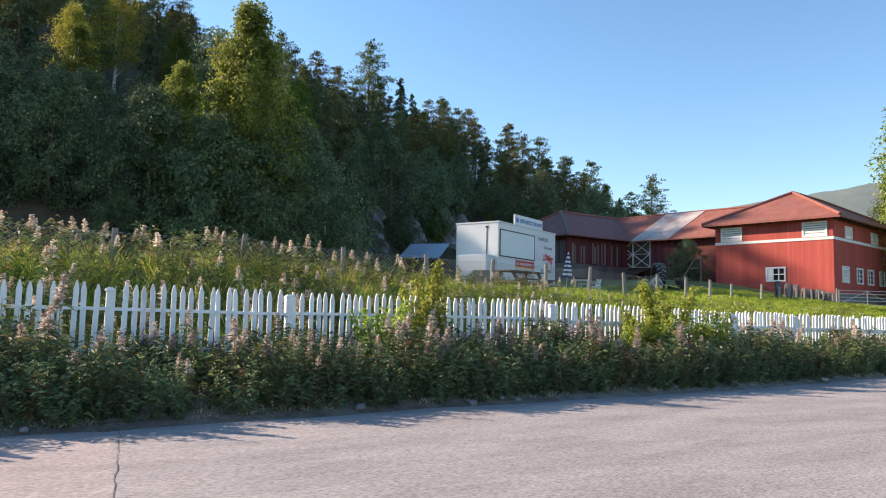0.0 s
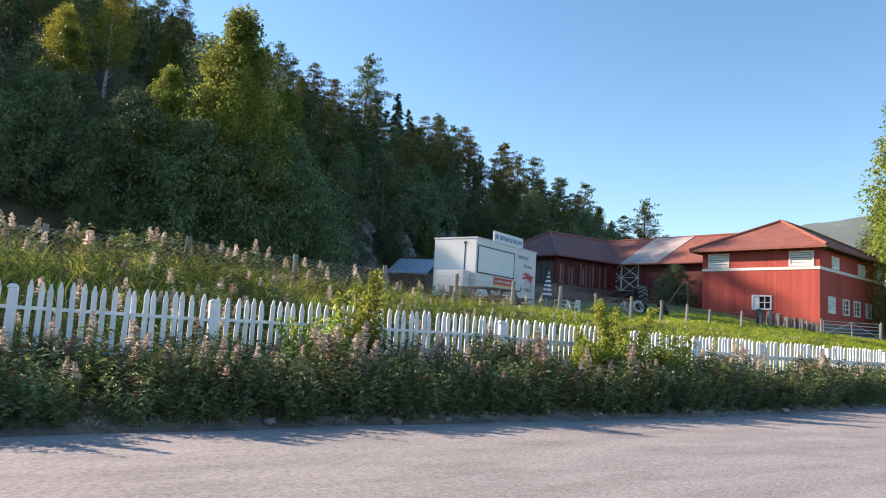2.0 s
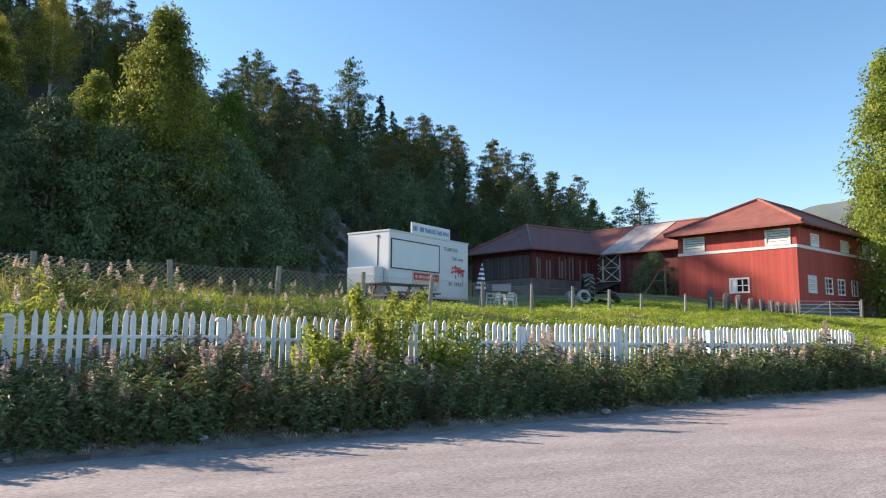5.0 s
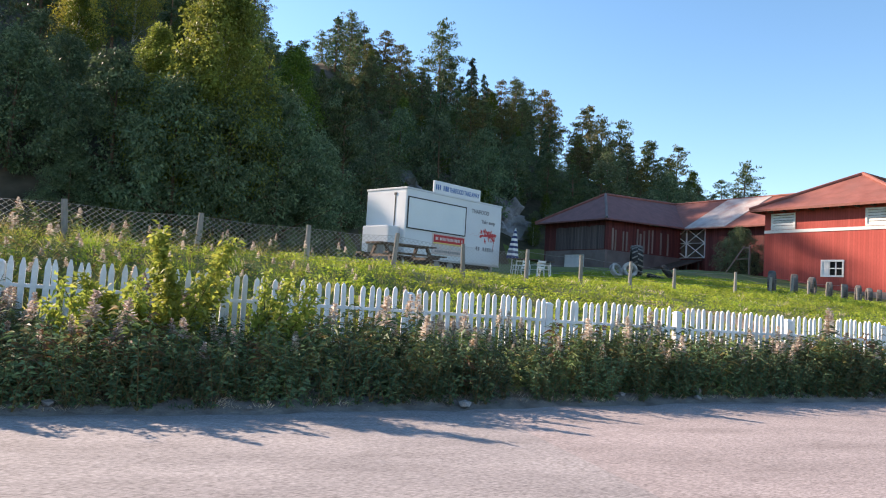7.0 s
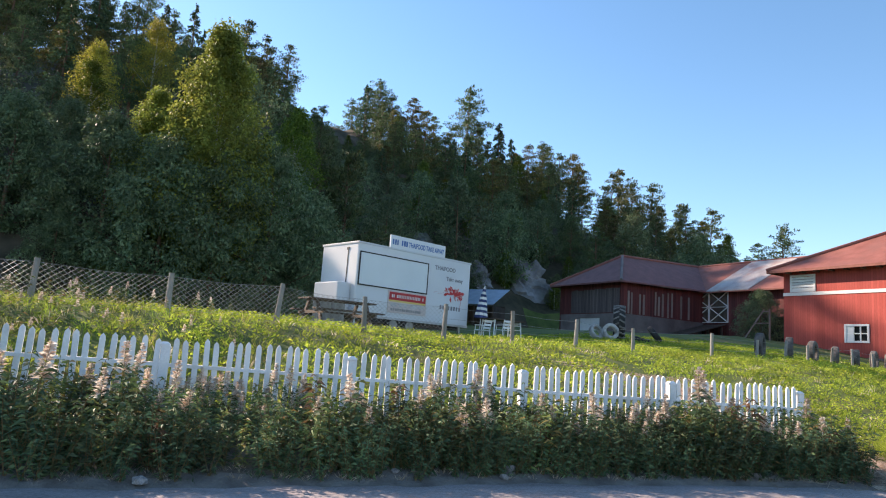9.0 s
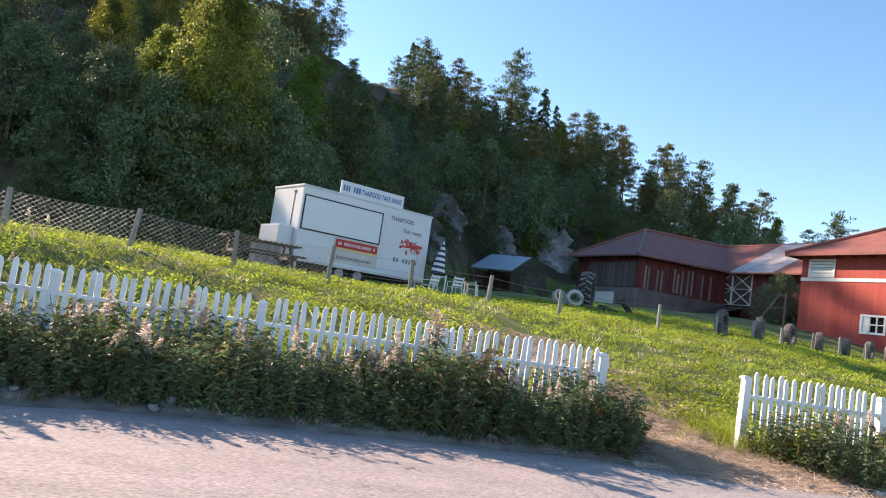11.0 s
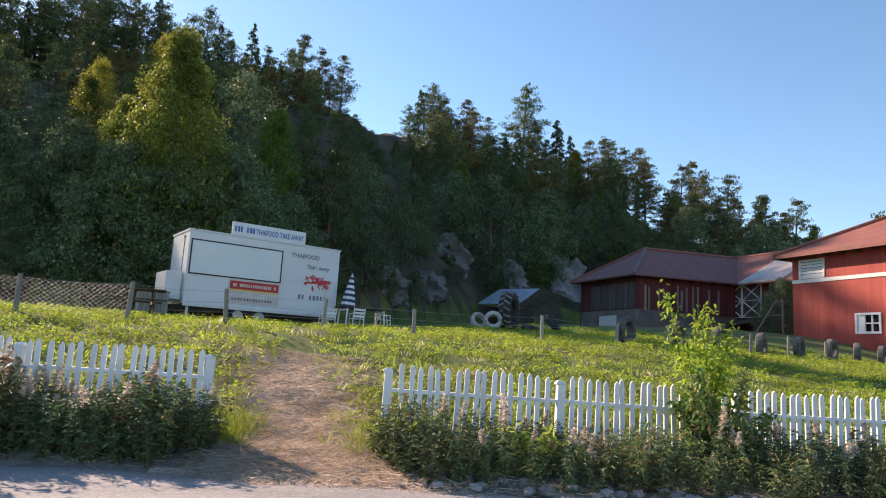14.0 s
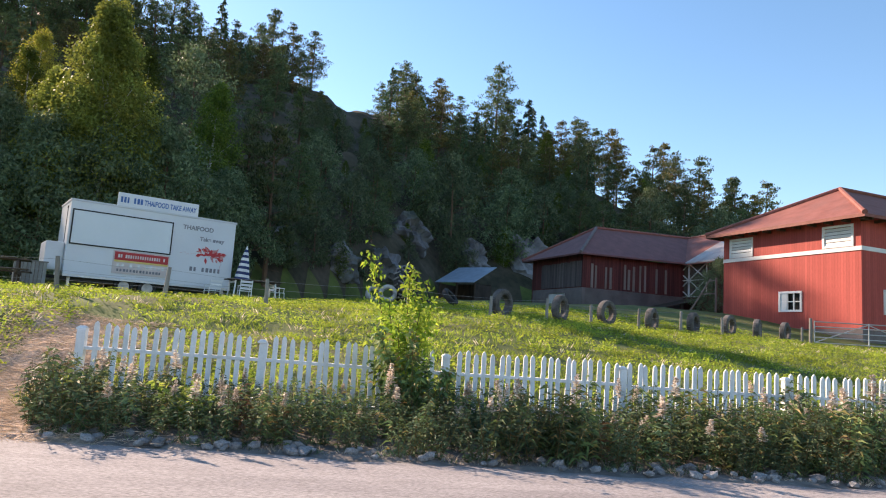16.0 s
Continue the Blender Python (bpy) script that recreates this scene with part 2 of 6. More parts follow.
M_INK = mat("grey_print", (0.16, 0.16, 0.18), (0.24, 0.24, 0.26), 6.0, 0.6, 0.0, grain=0.05)
M_YELLOW = mat("yellow_print", (0.62, 0.45, 0.12), (0.70, 0.52, 0.2), 6.0, 0.6, 0.0, grain=0.05)
M_STEEL = mat("gate_steel", (0.42, 0.43, 0.44), (0.55, 0.55, 0.55), 5.0, 0.4, 0.05, metal=0.6, grain=0.08)
M_BARK = mat("pine_bark", (0.09, 0.055, 0.035), (0.20, 0.12, 0.075), 2.0, 0.95, 0.6, 12.0, stretch=(1, 1, 0.3))
M_BIRCHBARK = mat("birch_bark", (0.42, 0.40, 0.37), (0.62, 0.60, 0.56), 2.0, 0.8, 0.3, 9.0, stain=((0.06, 0.05, 0.05), 2.5, 0.9))
M_ROCK = mat("cliff_rock", (0.065, 0.06, 0.06), (0.28, 0.27, 0.275), 0.5, 0.95, 0.8, 3.0, stain=((0.06, 0.07, 0.04), 0.25, 0.8))
M_HILL = mat("forest_floor", (0.04, 0.036, 0.02), (0.085, 0.066, 0.040), 0.3, 0.95, 0.8, 1.6, stain=((0.12, 0.09, 0.065), 0.15, 0.5), grain=0.6)
# Pale blue-grey woods: the haze of distance is put into this colour.
M_FAR_HAZED = mat("far_woods_hazed", (0.11, 0.14, 0.13), (0.15, 0.18, 0.165), 0.012, 0.95, 0.3, 0.15, vary=0.0)
M_STEM = mat("plant_stem", (0.10, 0.09, 0.035), (0.20, 0.13, 0.06), 8.0, 0.8, 0.0)
L_WEED = leaf_mat("weed_leaf", [(0.075, 0.142, 0.055), (0.12, 0.20, 0.068), (0.18, 0.26, 0.08), (0.34, 0.235, 0.085)], 0.24, 0.65)
L_DARKWEED = leaf_mat("dark_leaf", [(0.06, 0.108, 0.058), (0.096, 0.158, 0.077), (0.145, 0.20, 0.088)], 0.22, 0.65)
L_SEED = leaf_mat("seed_fluff", [(0.34, 0.24, 0.18), (0.48, 0.38, 0.31), (0.58, 0.51, 0.44), (0.66, 0.62, 0.55)], 0.45, 0.9, 2.5)
L_SHRUB = leaf_mat("yellow_green_leaf", [(0.20, 0.29, 0.055), (0.32, 0.42, 0.075), (0.46, 0.49, 0.095)], 0.5)
L_GRASS = leaf_mat("meadow_grass", [(0.16, 0.25, 0.03), (0.23, 0.34, 0.042), (0.31, 0.41, 0.052), (0.38, 0.45, 0.08)], 0.55)
L_DRY = leaf_mat("dry_grass", [(0.418, 0.340, 0.231), (0.577, 0.469, 0.333), (0.738, 0.614, 0.512)], 0.4, 0.8)
L_GOLDGRASS = leaf_mat("golden_grass", [(0.30, 0.30, 0.07), (0.44, 0.40, 0.11), (0.56, 0.47, 0.22)], 0.5, 0.8)
L_PINE = leaf_mat("pine_needles", [(0.055, 0.088, 0.035), (0.087, 0.128, 0.047), (0.137, 0.167, 0.062)], 0.2)
L_PINE_WARM = leaf_mat("warm_needles", [(0.077, 0.086, 0.023), (0.115, 0.115, 0.031), (0.179, 0.138, 0.038)], 0.25)
L_SPRUCE = leaf_mat("spruce_needles", [(0.039, 0.078, 0.036), (0.064, 0.111, 0.050), (0.095, 0.147, 0.063)], 0.15)
L_BIRCH = leaf_mat("birch_leaf", [(0.065, 0.109, 0.013), (0.102, 0.149, 0.017), (0.149, 0.184, 0.023)], 0.3)
L_BIRCH_Y = leaf_mat("autumn_birch_leaf", [(0.18, 0.175, 0.03), (0.25, 0.225, 0.034), (0.34, 0.28, 0.04)], 0.4)
L_WILLOW = leaf_mat("willow_leaf", [(0.083, 0.129, 0.060), (0.122, 0.167, 0.081), (0.168, 0.212, 0.107)], 0.3)
L_RUSSET = leaf_mat("russet_leaf", [(0.104, 0.063, 0.030), (0.160, 0.099, 0.045), (0.192, 0.144, 0.060)])
L_WITHER = leaf_mat("withering_leaf", [(0.082, 0.134, 0.058), (0.139, 0.162, 0.084), (0.205, 0.202, 0.105), (0.107, 0.179, 0.063)], 0.35, 0.6)
L_CLOVER = leaf_mat("clover_leaf", [(0.15, 0.24, 0.03), (0.24, 0.35, 0.04), (0.34, 0.43, 0.05), (0.42, 0.45, 0.06)], 0.5, 0.65)
# Yellowing birch leaf, brighter than L_BIRCH: sunlight is put into the colour.
L_BIRCH_SUNLIT = leaf_mat("sunlit_birch_leaf", [(0.16, 0.22, 0.042), (0.24, 0.31, 0.058), (0.33, 0.38, 0.075)], 0.4)


# ---- mesh helpers ----
def part(name, bm, material, parent=None, label=""):
    """Links a bmesh as one mesh object, under parent if given."""
    me = bpy.data.meshes.new(name)
    bmesh.ops.recalc_face_normals(bm, faces=bm.faces)
    bm.to_mesh(me)
    bm.free()
    me.materials.append(material)
    ob = new(name, me)
    ob.parent = parent
    if label:
        ob["label"] = label
    return ob


def empty(name, m, label, category, group="", kind=""):
    ob = new(name)
    ob.empty_display_size = 0.2
    ob.matrix_world = m
    return tagged(ob, label, category, group, kind)


def add_box(bm, x0, x1, y0, y1, z0, z1, bevel=0.0):
    r = bmesh.ops.create_cube(bm, size=1.0, matrix=Matrix.Translation(((x0 + x1) / 2, (y0 + y1) / 2, (z0 + z1) / 2))
                              @ Matrix.Diagonal((abs(x1 - x0), abs(y1 - y0), abs(z1 - z0), 1)))
    if bevel:
        edges = list({e for v in r["verts"] for e in v.link_edges})
        bmesh.ops.bevel(bm, geom=edges, offset=bevel, segments=2, affect="EDGES", profile=0.7)
    return r


def box(x0, x1, y0, y1, z0, z1, bevel=0.0):
    bm = bmesh.new()
    add_box(bm, x0, x1, y0, y1, z0, z1, bevel)
    return bm


def add_bar(bm, a, b, w, d=None, sides=4):
    """A bar from a to b."""
    a, b = Vector(a), Vector(b)
    d = d or w
    rot = (b - a).to_track_quat("Z", "Y").to_matrix().to_4x4()
    m = Matrix.Translation((a + b) / 2) @ rot
    if sides == 4:
        bmesh.ops.create_cube(bm, size=1.0, matrix=m @ Matrix.Diagonal((w, d, (b - a).length, 1)))
    else:
        bmesh.ops.create_cone(bm, cap_ends=True, segments=sides, radius1=w / 2, radius2=d / 2, depth=(b - a).length, matrix=m)


def bar(a, b, w, d=None, sides=4):
    bm = bmesh.new()
    add_bar(bm, a, b, w, d, sides)
    return bm


def wall_cells(bm, axis, at, thick, u0, u1, z0, z1, holes=()):
    """A wall with openings through it. axis 'x': the wall runs along x; holes: (u0, u1, z0, z1)."""
    us = sorted({u0, u1, *[h[0] for h in holes], *[h[1] for h in holes]})
    zs = sorted({z0, z1, *[h[2] for h in holes], *[h[3] for h in holes]})
    for i in range(len(us) - 1):
        for j in range(len(zs) - 1):
            cu, cz = (us[i] + us[i + 1]) / 2, (zs[j] + zs[j + 1]) / 2
            if any(h[0] < cu < h[1] and h[2] < cz < h[3] for h in holes):
                continue
            if axis == "x":
                add_box(bm, us[i], us[i + 1], at, at + thick, zs[j], zs[j + 1])
            else:
                add_box(bm, at, at + thick, us[i], us[i + 1], zs[j], zs[j + 1])
    bmesh.ops.remove_doubles(bm, verts=bm.verts, dist=0.0005)


def slab(bm, quad, thick):
    """A roof slab: a polygon of corners, thickened downwards."""
    top = [bm.verts.new(c) for c in quad]
    low = [bm.verts.new((c[0], c[1], c[2] - thick)) for c in quad]
    bm.faces.new(top)
    bm.faces.new(low[::-1])
    n = len(quad)
    for i in range(n):
        bm.faces.new((top[i], low[i], low[(i + 1) % n], top[(i + 1) % n]))


def raw_mesh(name, V, F, mats, ids=None, smooth=False):
    """A mesh of quads from arrays."""
    V, F = np.asarray(V, np.float32), np.asarray(F, np.int32)
    me = bpy.data.meshes.new(name)
    me.vertices.add(len(V))
    me.vertices.foreach_set("co", V.ravel())
    me.loops.add(F.size)
    me.loops.foreach_set("vertex_index", F.ravel())
    me.polygons.add(len(F))
    k = F.shape[1]
    me.polygons.foreach_set("loop_start", np.arange(0, F.size, k, dtype=np.int32))
    me.polygons.foreach_set("loop_total", np.full(len(F), k, np.int32))
    for m in mats:
        me.materials.append(m)
    if ids is not None:
        me.polygons.foreach_set("material_index", np.asarray(ids, np.int32))
    if smooth:
        me.polygons.foreach_set("use_smooth", np.ones(len(F), bool))
    me.update(calc_edges=True)
    return me


# ---- terrain ----
RNG = np.random.default_rng(7)


def edge_y(x):
    """The edge of the asphalt."""
    return np.interp(x, [-40, -1, 3, 7, 10, 13, 16, 20, 23, 26, 60], [6.1, 6.2, 6.5, 6.65, 7.0, 7.45, 7.6, 7.1, 6.75, 6.5, 6.2])


def fence_y(x):
    return np.where(np.asarray(x) < 18, np.minimum(8.06 + 0.0565 * (np.asarray(x) + 0.5), 8.74), 8.8)


def fence_base(x):
    return np.interp(x, [-6, -1, 5, 10, 17, 19, 30], [0.28, 0.25, 0.25, 0.2, 0.14, 0.1, 0.02])


def wire_y(x):
    return np.interp(x, [-30, -6, 5, 16.4, 26, 40.6, 80], [8.5, 9.6, 12.2, 15.9, 20.0, 27.3, 40])


RIDGE = np.array([(-140, 150, 8), (-90, 140, 22), (-60, 135, 40), (-40, 135, 49), (-17, 139, 54), (8, 141, 51), (17, 140, 47), (22, 140, 46),
                  (50, 141, 42), (65, 141, 36), (79, 140, 31), (90, 140, 27), (100, 138, 23), (110, 136, 20), (127, 133, 17), (145, 128, 11), (200, 120, 5)])
FOOT = np.array([(-140, 110), (-90, 75), (-60, 50), (-30, 38), (0, 39), (10, 42), (20, 57), (32, 77), (45, 80), (60, 78), (80, 80), (110, 88), (200, 90)])


def ground_z(x, y, rough=True):
    x, y = np.asarray(x, float), np.asarray(y, float)
    e, f, w = edge_y(x), fence_y(x), wire_y(x)
    zf = fence_base(x)
    t1 = np.clip((y - e) / np.maximum(f - 0.35 - e, 0.3), 0, 1)
    t2 = np.clip((y - f) / np.maximum(w - f, 0.5), 0, 1)
    wz = np.interp(x, [-10, 5, 14, 20, 25, 30, 40, 60], [1.55, 1.47, 1.43, 1.5, 1.66, 1.7, 1.68, 1.75])
    d = np.maximum(y - w, 0)
    z = zf * t1 * (2 - t1) + (wz - zf) * (0.45 * t2 + 0.55 * t2 * t2 * (3 - 2 * t2))
    z = z + np.minimum(d, 12) * np.interp(x, [10, 18, 26, 40], [0.022, 0.03, 0.085, 0.16]) * np.clip(1.2 - d / 60, 0.5, 1.2)
    z = z + np.clip(d - 12, 0, 50) * 0.055
    path = np.exp(-((x - 17.95 + 0.10 * (y - 9)) / 0.8) ** 2) * np.clip((y - e) / 1.0, 0, 1) * np.clip((13.5 - y) / 3, 0, 1)
    z = z - 0.07 * path + path * (0.03 * np.sin(x * 9 + 2 * np.sin(y * 3)) * np.sin(y * 7.5 + x) + 0.03 * np.sin(y * 4.1 + x * 2))
    yf, yr, zr = np.interp(x, FOOT[:, 0], FOOT[:, 1]), np.interp(x, RIDGE[:, 0], RIDGE[:, 1]), np.interp(x, RIDGE[:, 0], RIDGE[:, 2])
    q = np.clip((y - yf) / np.maximum(yr - yf, 5), 0, 1)
    hill = np.maximum(zr - z, 0) * (0.75 * q + 0.25 * np.sqrt(q)) * np.clip((260 - y) / 100, 0, 1) * np.clip((260 - x) / 100, 0, 1)
    z = z + hill
    far = np.hypot(x - 10, y)
    z = np.where(far > 230, np.minimum(z, 5.0), z)
    z = np.where(y <= e, -0.03, z)
    if rough:
        amp = np.clip((y - e - 0.2) / 2, 0, 1) * np.where(far < 200, 1, 0)
        z = z + amp * (0.035 * np.sin(x * 2.3 + y * 1.1) * np.sin(y * 2.9 - x * 0.7) + 0.03 * np.sin(x * 0.9 - y * 0.5))
        z = z + 1.1 * np.clip(q * 4, 0, 1) * (np.sin(x * 0.31 + 0.2 * y) * np.sin(y * 0.37 - x * 0.11) + 0.6 * np.sin(x * 0.83) * np.sin(y * 0.71 + x * 0.3)) * (far < 200)
    return z


def gz(x, y):
    return float(ground_z(x, y))


def axis(stops):
    out = []
    for a, b, s in stops:
        out.extend(np.arange(a, b - s * 0.3, s))
    return np.array(out + [stops[-1][1]])


gx = axis([(-2600, -400, 400), (-400, -140, 20), (-140, -12, 4), (-12, 15.6, 0.3), (15.6, 20.4, 0.13), (20.4, 34, 0.3), (34, 60, 1.0), (60, 140, 4), (140, 400, 20), (400, 2600, 400)])
gy = axis([(-2600, -200, 400), (-200, -20, 20), (-20, 4, 4), (4, 6.6, 0.24), (6.6, 13.6, 0.16), (13.6, 18, 0.25), (18, 34, 0.7), (34, 160, 2.5), (160, 300, 14), (300, 2700, 400)])
GX, GY = np.meshgrid(gx, gy)
GV = np.stack([GX, GY, ground_z(GX, GY)], -1).reshape(-1, 3)
nx, ny = len(gx), len(gy)
ii = (np.arange(ny - 1)[:, None] * nx + np.arange(nx - 1)[None, :]).ravel()
GF = np.stack([ii, ii + 1, ii + nx + 1, ii + nx], 1)
cx, cy = GV[GF][:, :, 0].mean(1), GV[GF][:, :, 1].mean(1)
ids = np.zeros(len(GF), int)
wob = 0.25 * np.sin(cy * 2.1) + 0.15 * np.sin(cy * 5.3 + 1) + 0.2 * np.sin(cy * 13.0 + cx * 9.0) * np.sin(cx * 11.0 - cy * 5.0)
ids[(np.abs(cx - 17.95 + 0.10 * (cy - 9)) < 0.72 + wob * 0.6 + np.clip((8.3 - cy) * 0.5, 0, 0.7)) & (cy < 13.2) & (cy > edge_y(cx) - 0.3)] = 1
ids[(cy > edge_y(cx)) & (cy < fence_y(cx) + 0.15) & (ids == 0) & (np.abs(cx - 12) < 22)] = 4
ids[(cy > edge_y(cx) - 1) & (cy < edge_y(cx) + 0.30 + 0.15 * np.sin(cx * 1.7)) & (ids != 1)] = 2
ids[(ids == 2) & (cx < 3.5 + 0.6 * np.sin(cy * 9))] = 4
ids[(cy > np.interp(cx, FOOT[:, 0], FOOT[:, 1]) + 1) & (np.hypot(cx - 10, cy) < 260)] = 3
ground = new("ground", raw_mesh("ground", GV, GF, [M_SOIL, M_DIRT, M_GRAVEL, M_HILL, M_LITTER], ids, True))
tagged(ground, "grassy ground rising from the roadside to a wooded hill", "ground", kind="structure")

# the road: pale asphalt with an uneven edge
rx = np.concatenate([np.arange(-400, -8, 14.0), np.arange(-8, 32, 0.25), np.arange(32, 400, 14.0)])
RV, RF = [], []
for x in rx:
    e = float(edge_y(x)) + 0.05 * math.sin(x * 3.1) + 0.04 * math.sin(x * 7.7 + 1) + 0.03 * math.sin(x * 17.0)
    for y in (-9.0, -4.0, 0.0, 3.0, 5.0, e - 0.35, e):
        RV.append((x, y, 0.012 if y < e else -0.012))
for i in range(len(rx) - 1):
    for j in range(6):
        k = i * 7 + j
        RF.append((k, k + 7, k + 8, k + 1))
rid = [1 if (9.5 < RV[f[0]][0] < 15.7 or RV[f[0]][0] < -0.6) else 0 for f in RF]
road = new("road", raw_mesh("road", RV, RF, [M_ASPHALT, M_ASPHALT_OLD], rid))
tagged(road, "pale worn asphalt road with a frayed edge", "road", kind="structure")


def joint(x0, y0, x1, y1, seed):
    rnd = random.Random(seed)
    bm = bmesh.new()
    n = 70
    prev = None
    for i in range(n + 1):
        t = i / n
        x, y = x0 + (x1 - x0) * t + rnd.uniform(-0.010, 0.010), y0 + (y1 - y0) * t
        w = 0.0012 + rnd.uniform(0, 0.0028)
        cur = (bm.verts.new((x - w, y, 0.016)), bm.verts.new((x + w, y, 0.016)))
        if prev:
            bm.faces.new((prev[0], prev[1], cur[1], cur[0]))
        prev = cur
    return tagged(part("road_joint", bm, M_TAR), "dark crack along a joint in the asphalt", "road joint", kind="structure")


joint(-0.75, -2.0, -0.42, 6.0, 1)
joint(15.3, -2.0, 16.0, 7.35, 2)

# distant wooded mountain, its haze painted into the surface colour
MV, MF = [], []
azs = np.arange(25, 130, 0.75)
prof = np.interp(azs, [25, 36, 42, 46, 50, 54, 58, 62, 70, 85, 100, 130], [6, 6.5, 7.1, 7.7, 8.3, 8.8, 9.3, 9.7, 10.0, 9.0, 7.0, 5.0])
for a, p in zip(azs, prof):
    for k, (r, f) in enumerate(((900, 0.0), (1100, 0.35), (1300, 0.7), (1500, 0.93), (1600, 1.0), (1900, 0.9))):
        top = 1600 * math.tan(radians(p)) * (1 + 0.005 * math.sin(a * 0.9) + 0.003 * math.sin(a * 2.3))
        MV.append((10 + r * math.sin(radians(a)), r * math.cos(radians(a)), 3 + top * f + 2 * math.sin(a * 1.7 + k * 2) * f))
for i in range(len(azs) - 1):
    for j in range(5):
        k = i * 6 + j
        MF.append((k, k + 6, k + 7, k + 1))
tagged(new("mountain_backdrop", raw_mesh("mountain_backdrop", MV, MF, [M_FAR_HAZED], None, True)), "distant mountain ridge covered with forest, haze put into its colour", "mountain", kind="structure")

# ---- farm buildings, in one frame turned with the yard ----
TURN_FARM = 14.5
FARM = pose(0, 0, 0, 0, 0, TURN_FARM)


def farm_base(p, r, z):
    return FARM @ Matrix.Translation((p, r, z))


def moved(bm, p, r, z):
    bmesh.ops.translate(bm, verts=bm.verts, vec=(-p, -r, -z))
    return bm


def small_window(parent, org, face, u0, u1, z0, z1, rows_=2, cols=3, louver=False, outward=-1, at=0.0, name="window"):
    """A framed window or louvre in a wall. face 'p': in a wall of constant p."""
    def bx(ua, ub, za, zb, d0, d1, bev=0.0):
        lo, hi = at + min(outward * d0, outward * d1), at + max(outward * d0, outward * d1)
        return moved(box(lo, hi, ua, ub, za, zb, bev) if face == "p" else box(ua, ub, lo, hi, za, zb, bev), *org)
    f = 0.12
    # a near-black panel paints the shade within the opening
    win = part(name, bx(u0, u1, z0, z1, -0.2, -0.16), M_DARK, parent, "near-black panel for the shaded opening, framed in white" if not louver else "white slatted louvre")
    for a in ((u0 - f, u1 + f, z0 - f, z0), (u0 - f, u1 + f, z1, z1 + f), (u0 - f, u0, z0, z1), (u1, u1 + f, z0, z1)):
        part("frame", bx(*a, -0.05, 0.05, 0.008), M_TRIM, win)
    if louver:
        n = max(4, int((z1 - z0) / 0.15))
        for i in range(n):
            z = z0 + (z1 - z0) * i / n
            part("slat", bx(u0, u1, z + 0.01, z + (z1 - z0) / n * 0.86, -0.08, 0.0), M_TRIM, win)
    else:
        for i in range(1, cols):
            u = u0 + (u1 - u0) * i / cols
            part("glazing_bar", bx(u - 0.035, u + 0.035, z0, z1, -0.06, 0.01), M_TRIM, win)
        for j in range(1, rows_):
            z = z0 + (z1 - z0) * j / rows_
            part("glazing_bar", bx(u0, u1, z - 0.03, z + 0.03, -0.062, 0.008), M_TRIM, win)
    return win


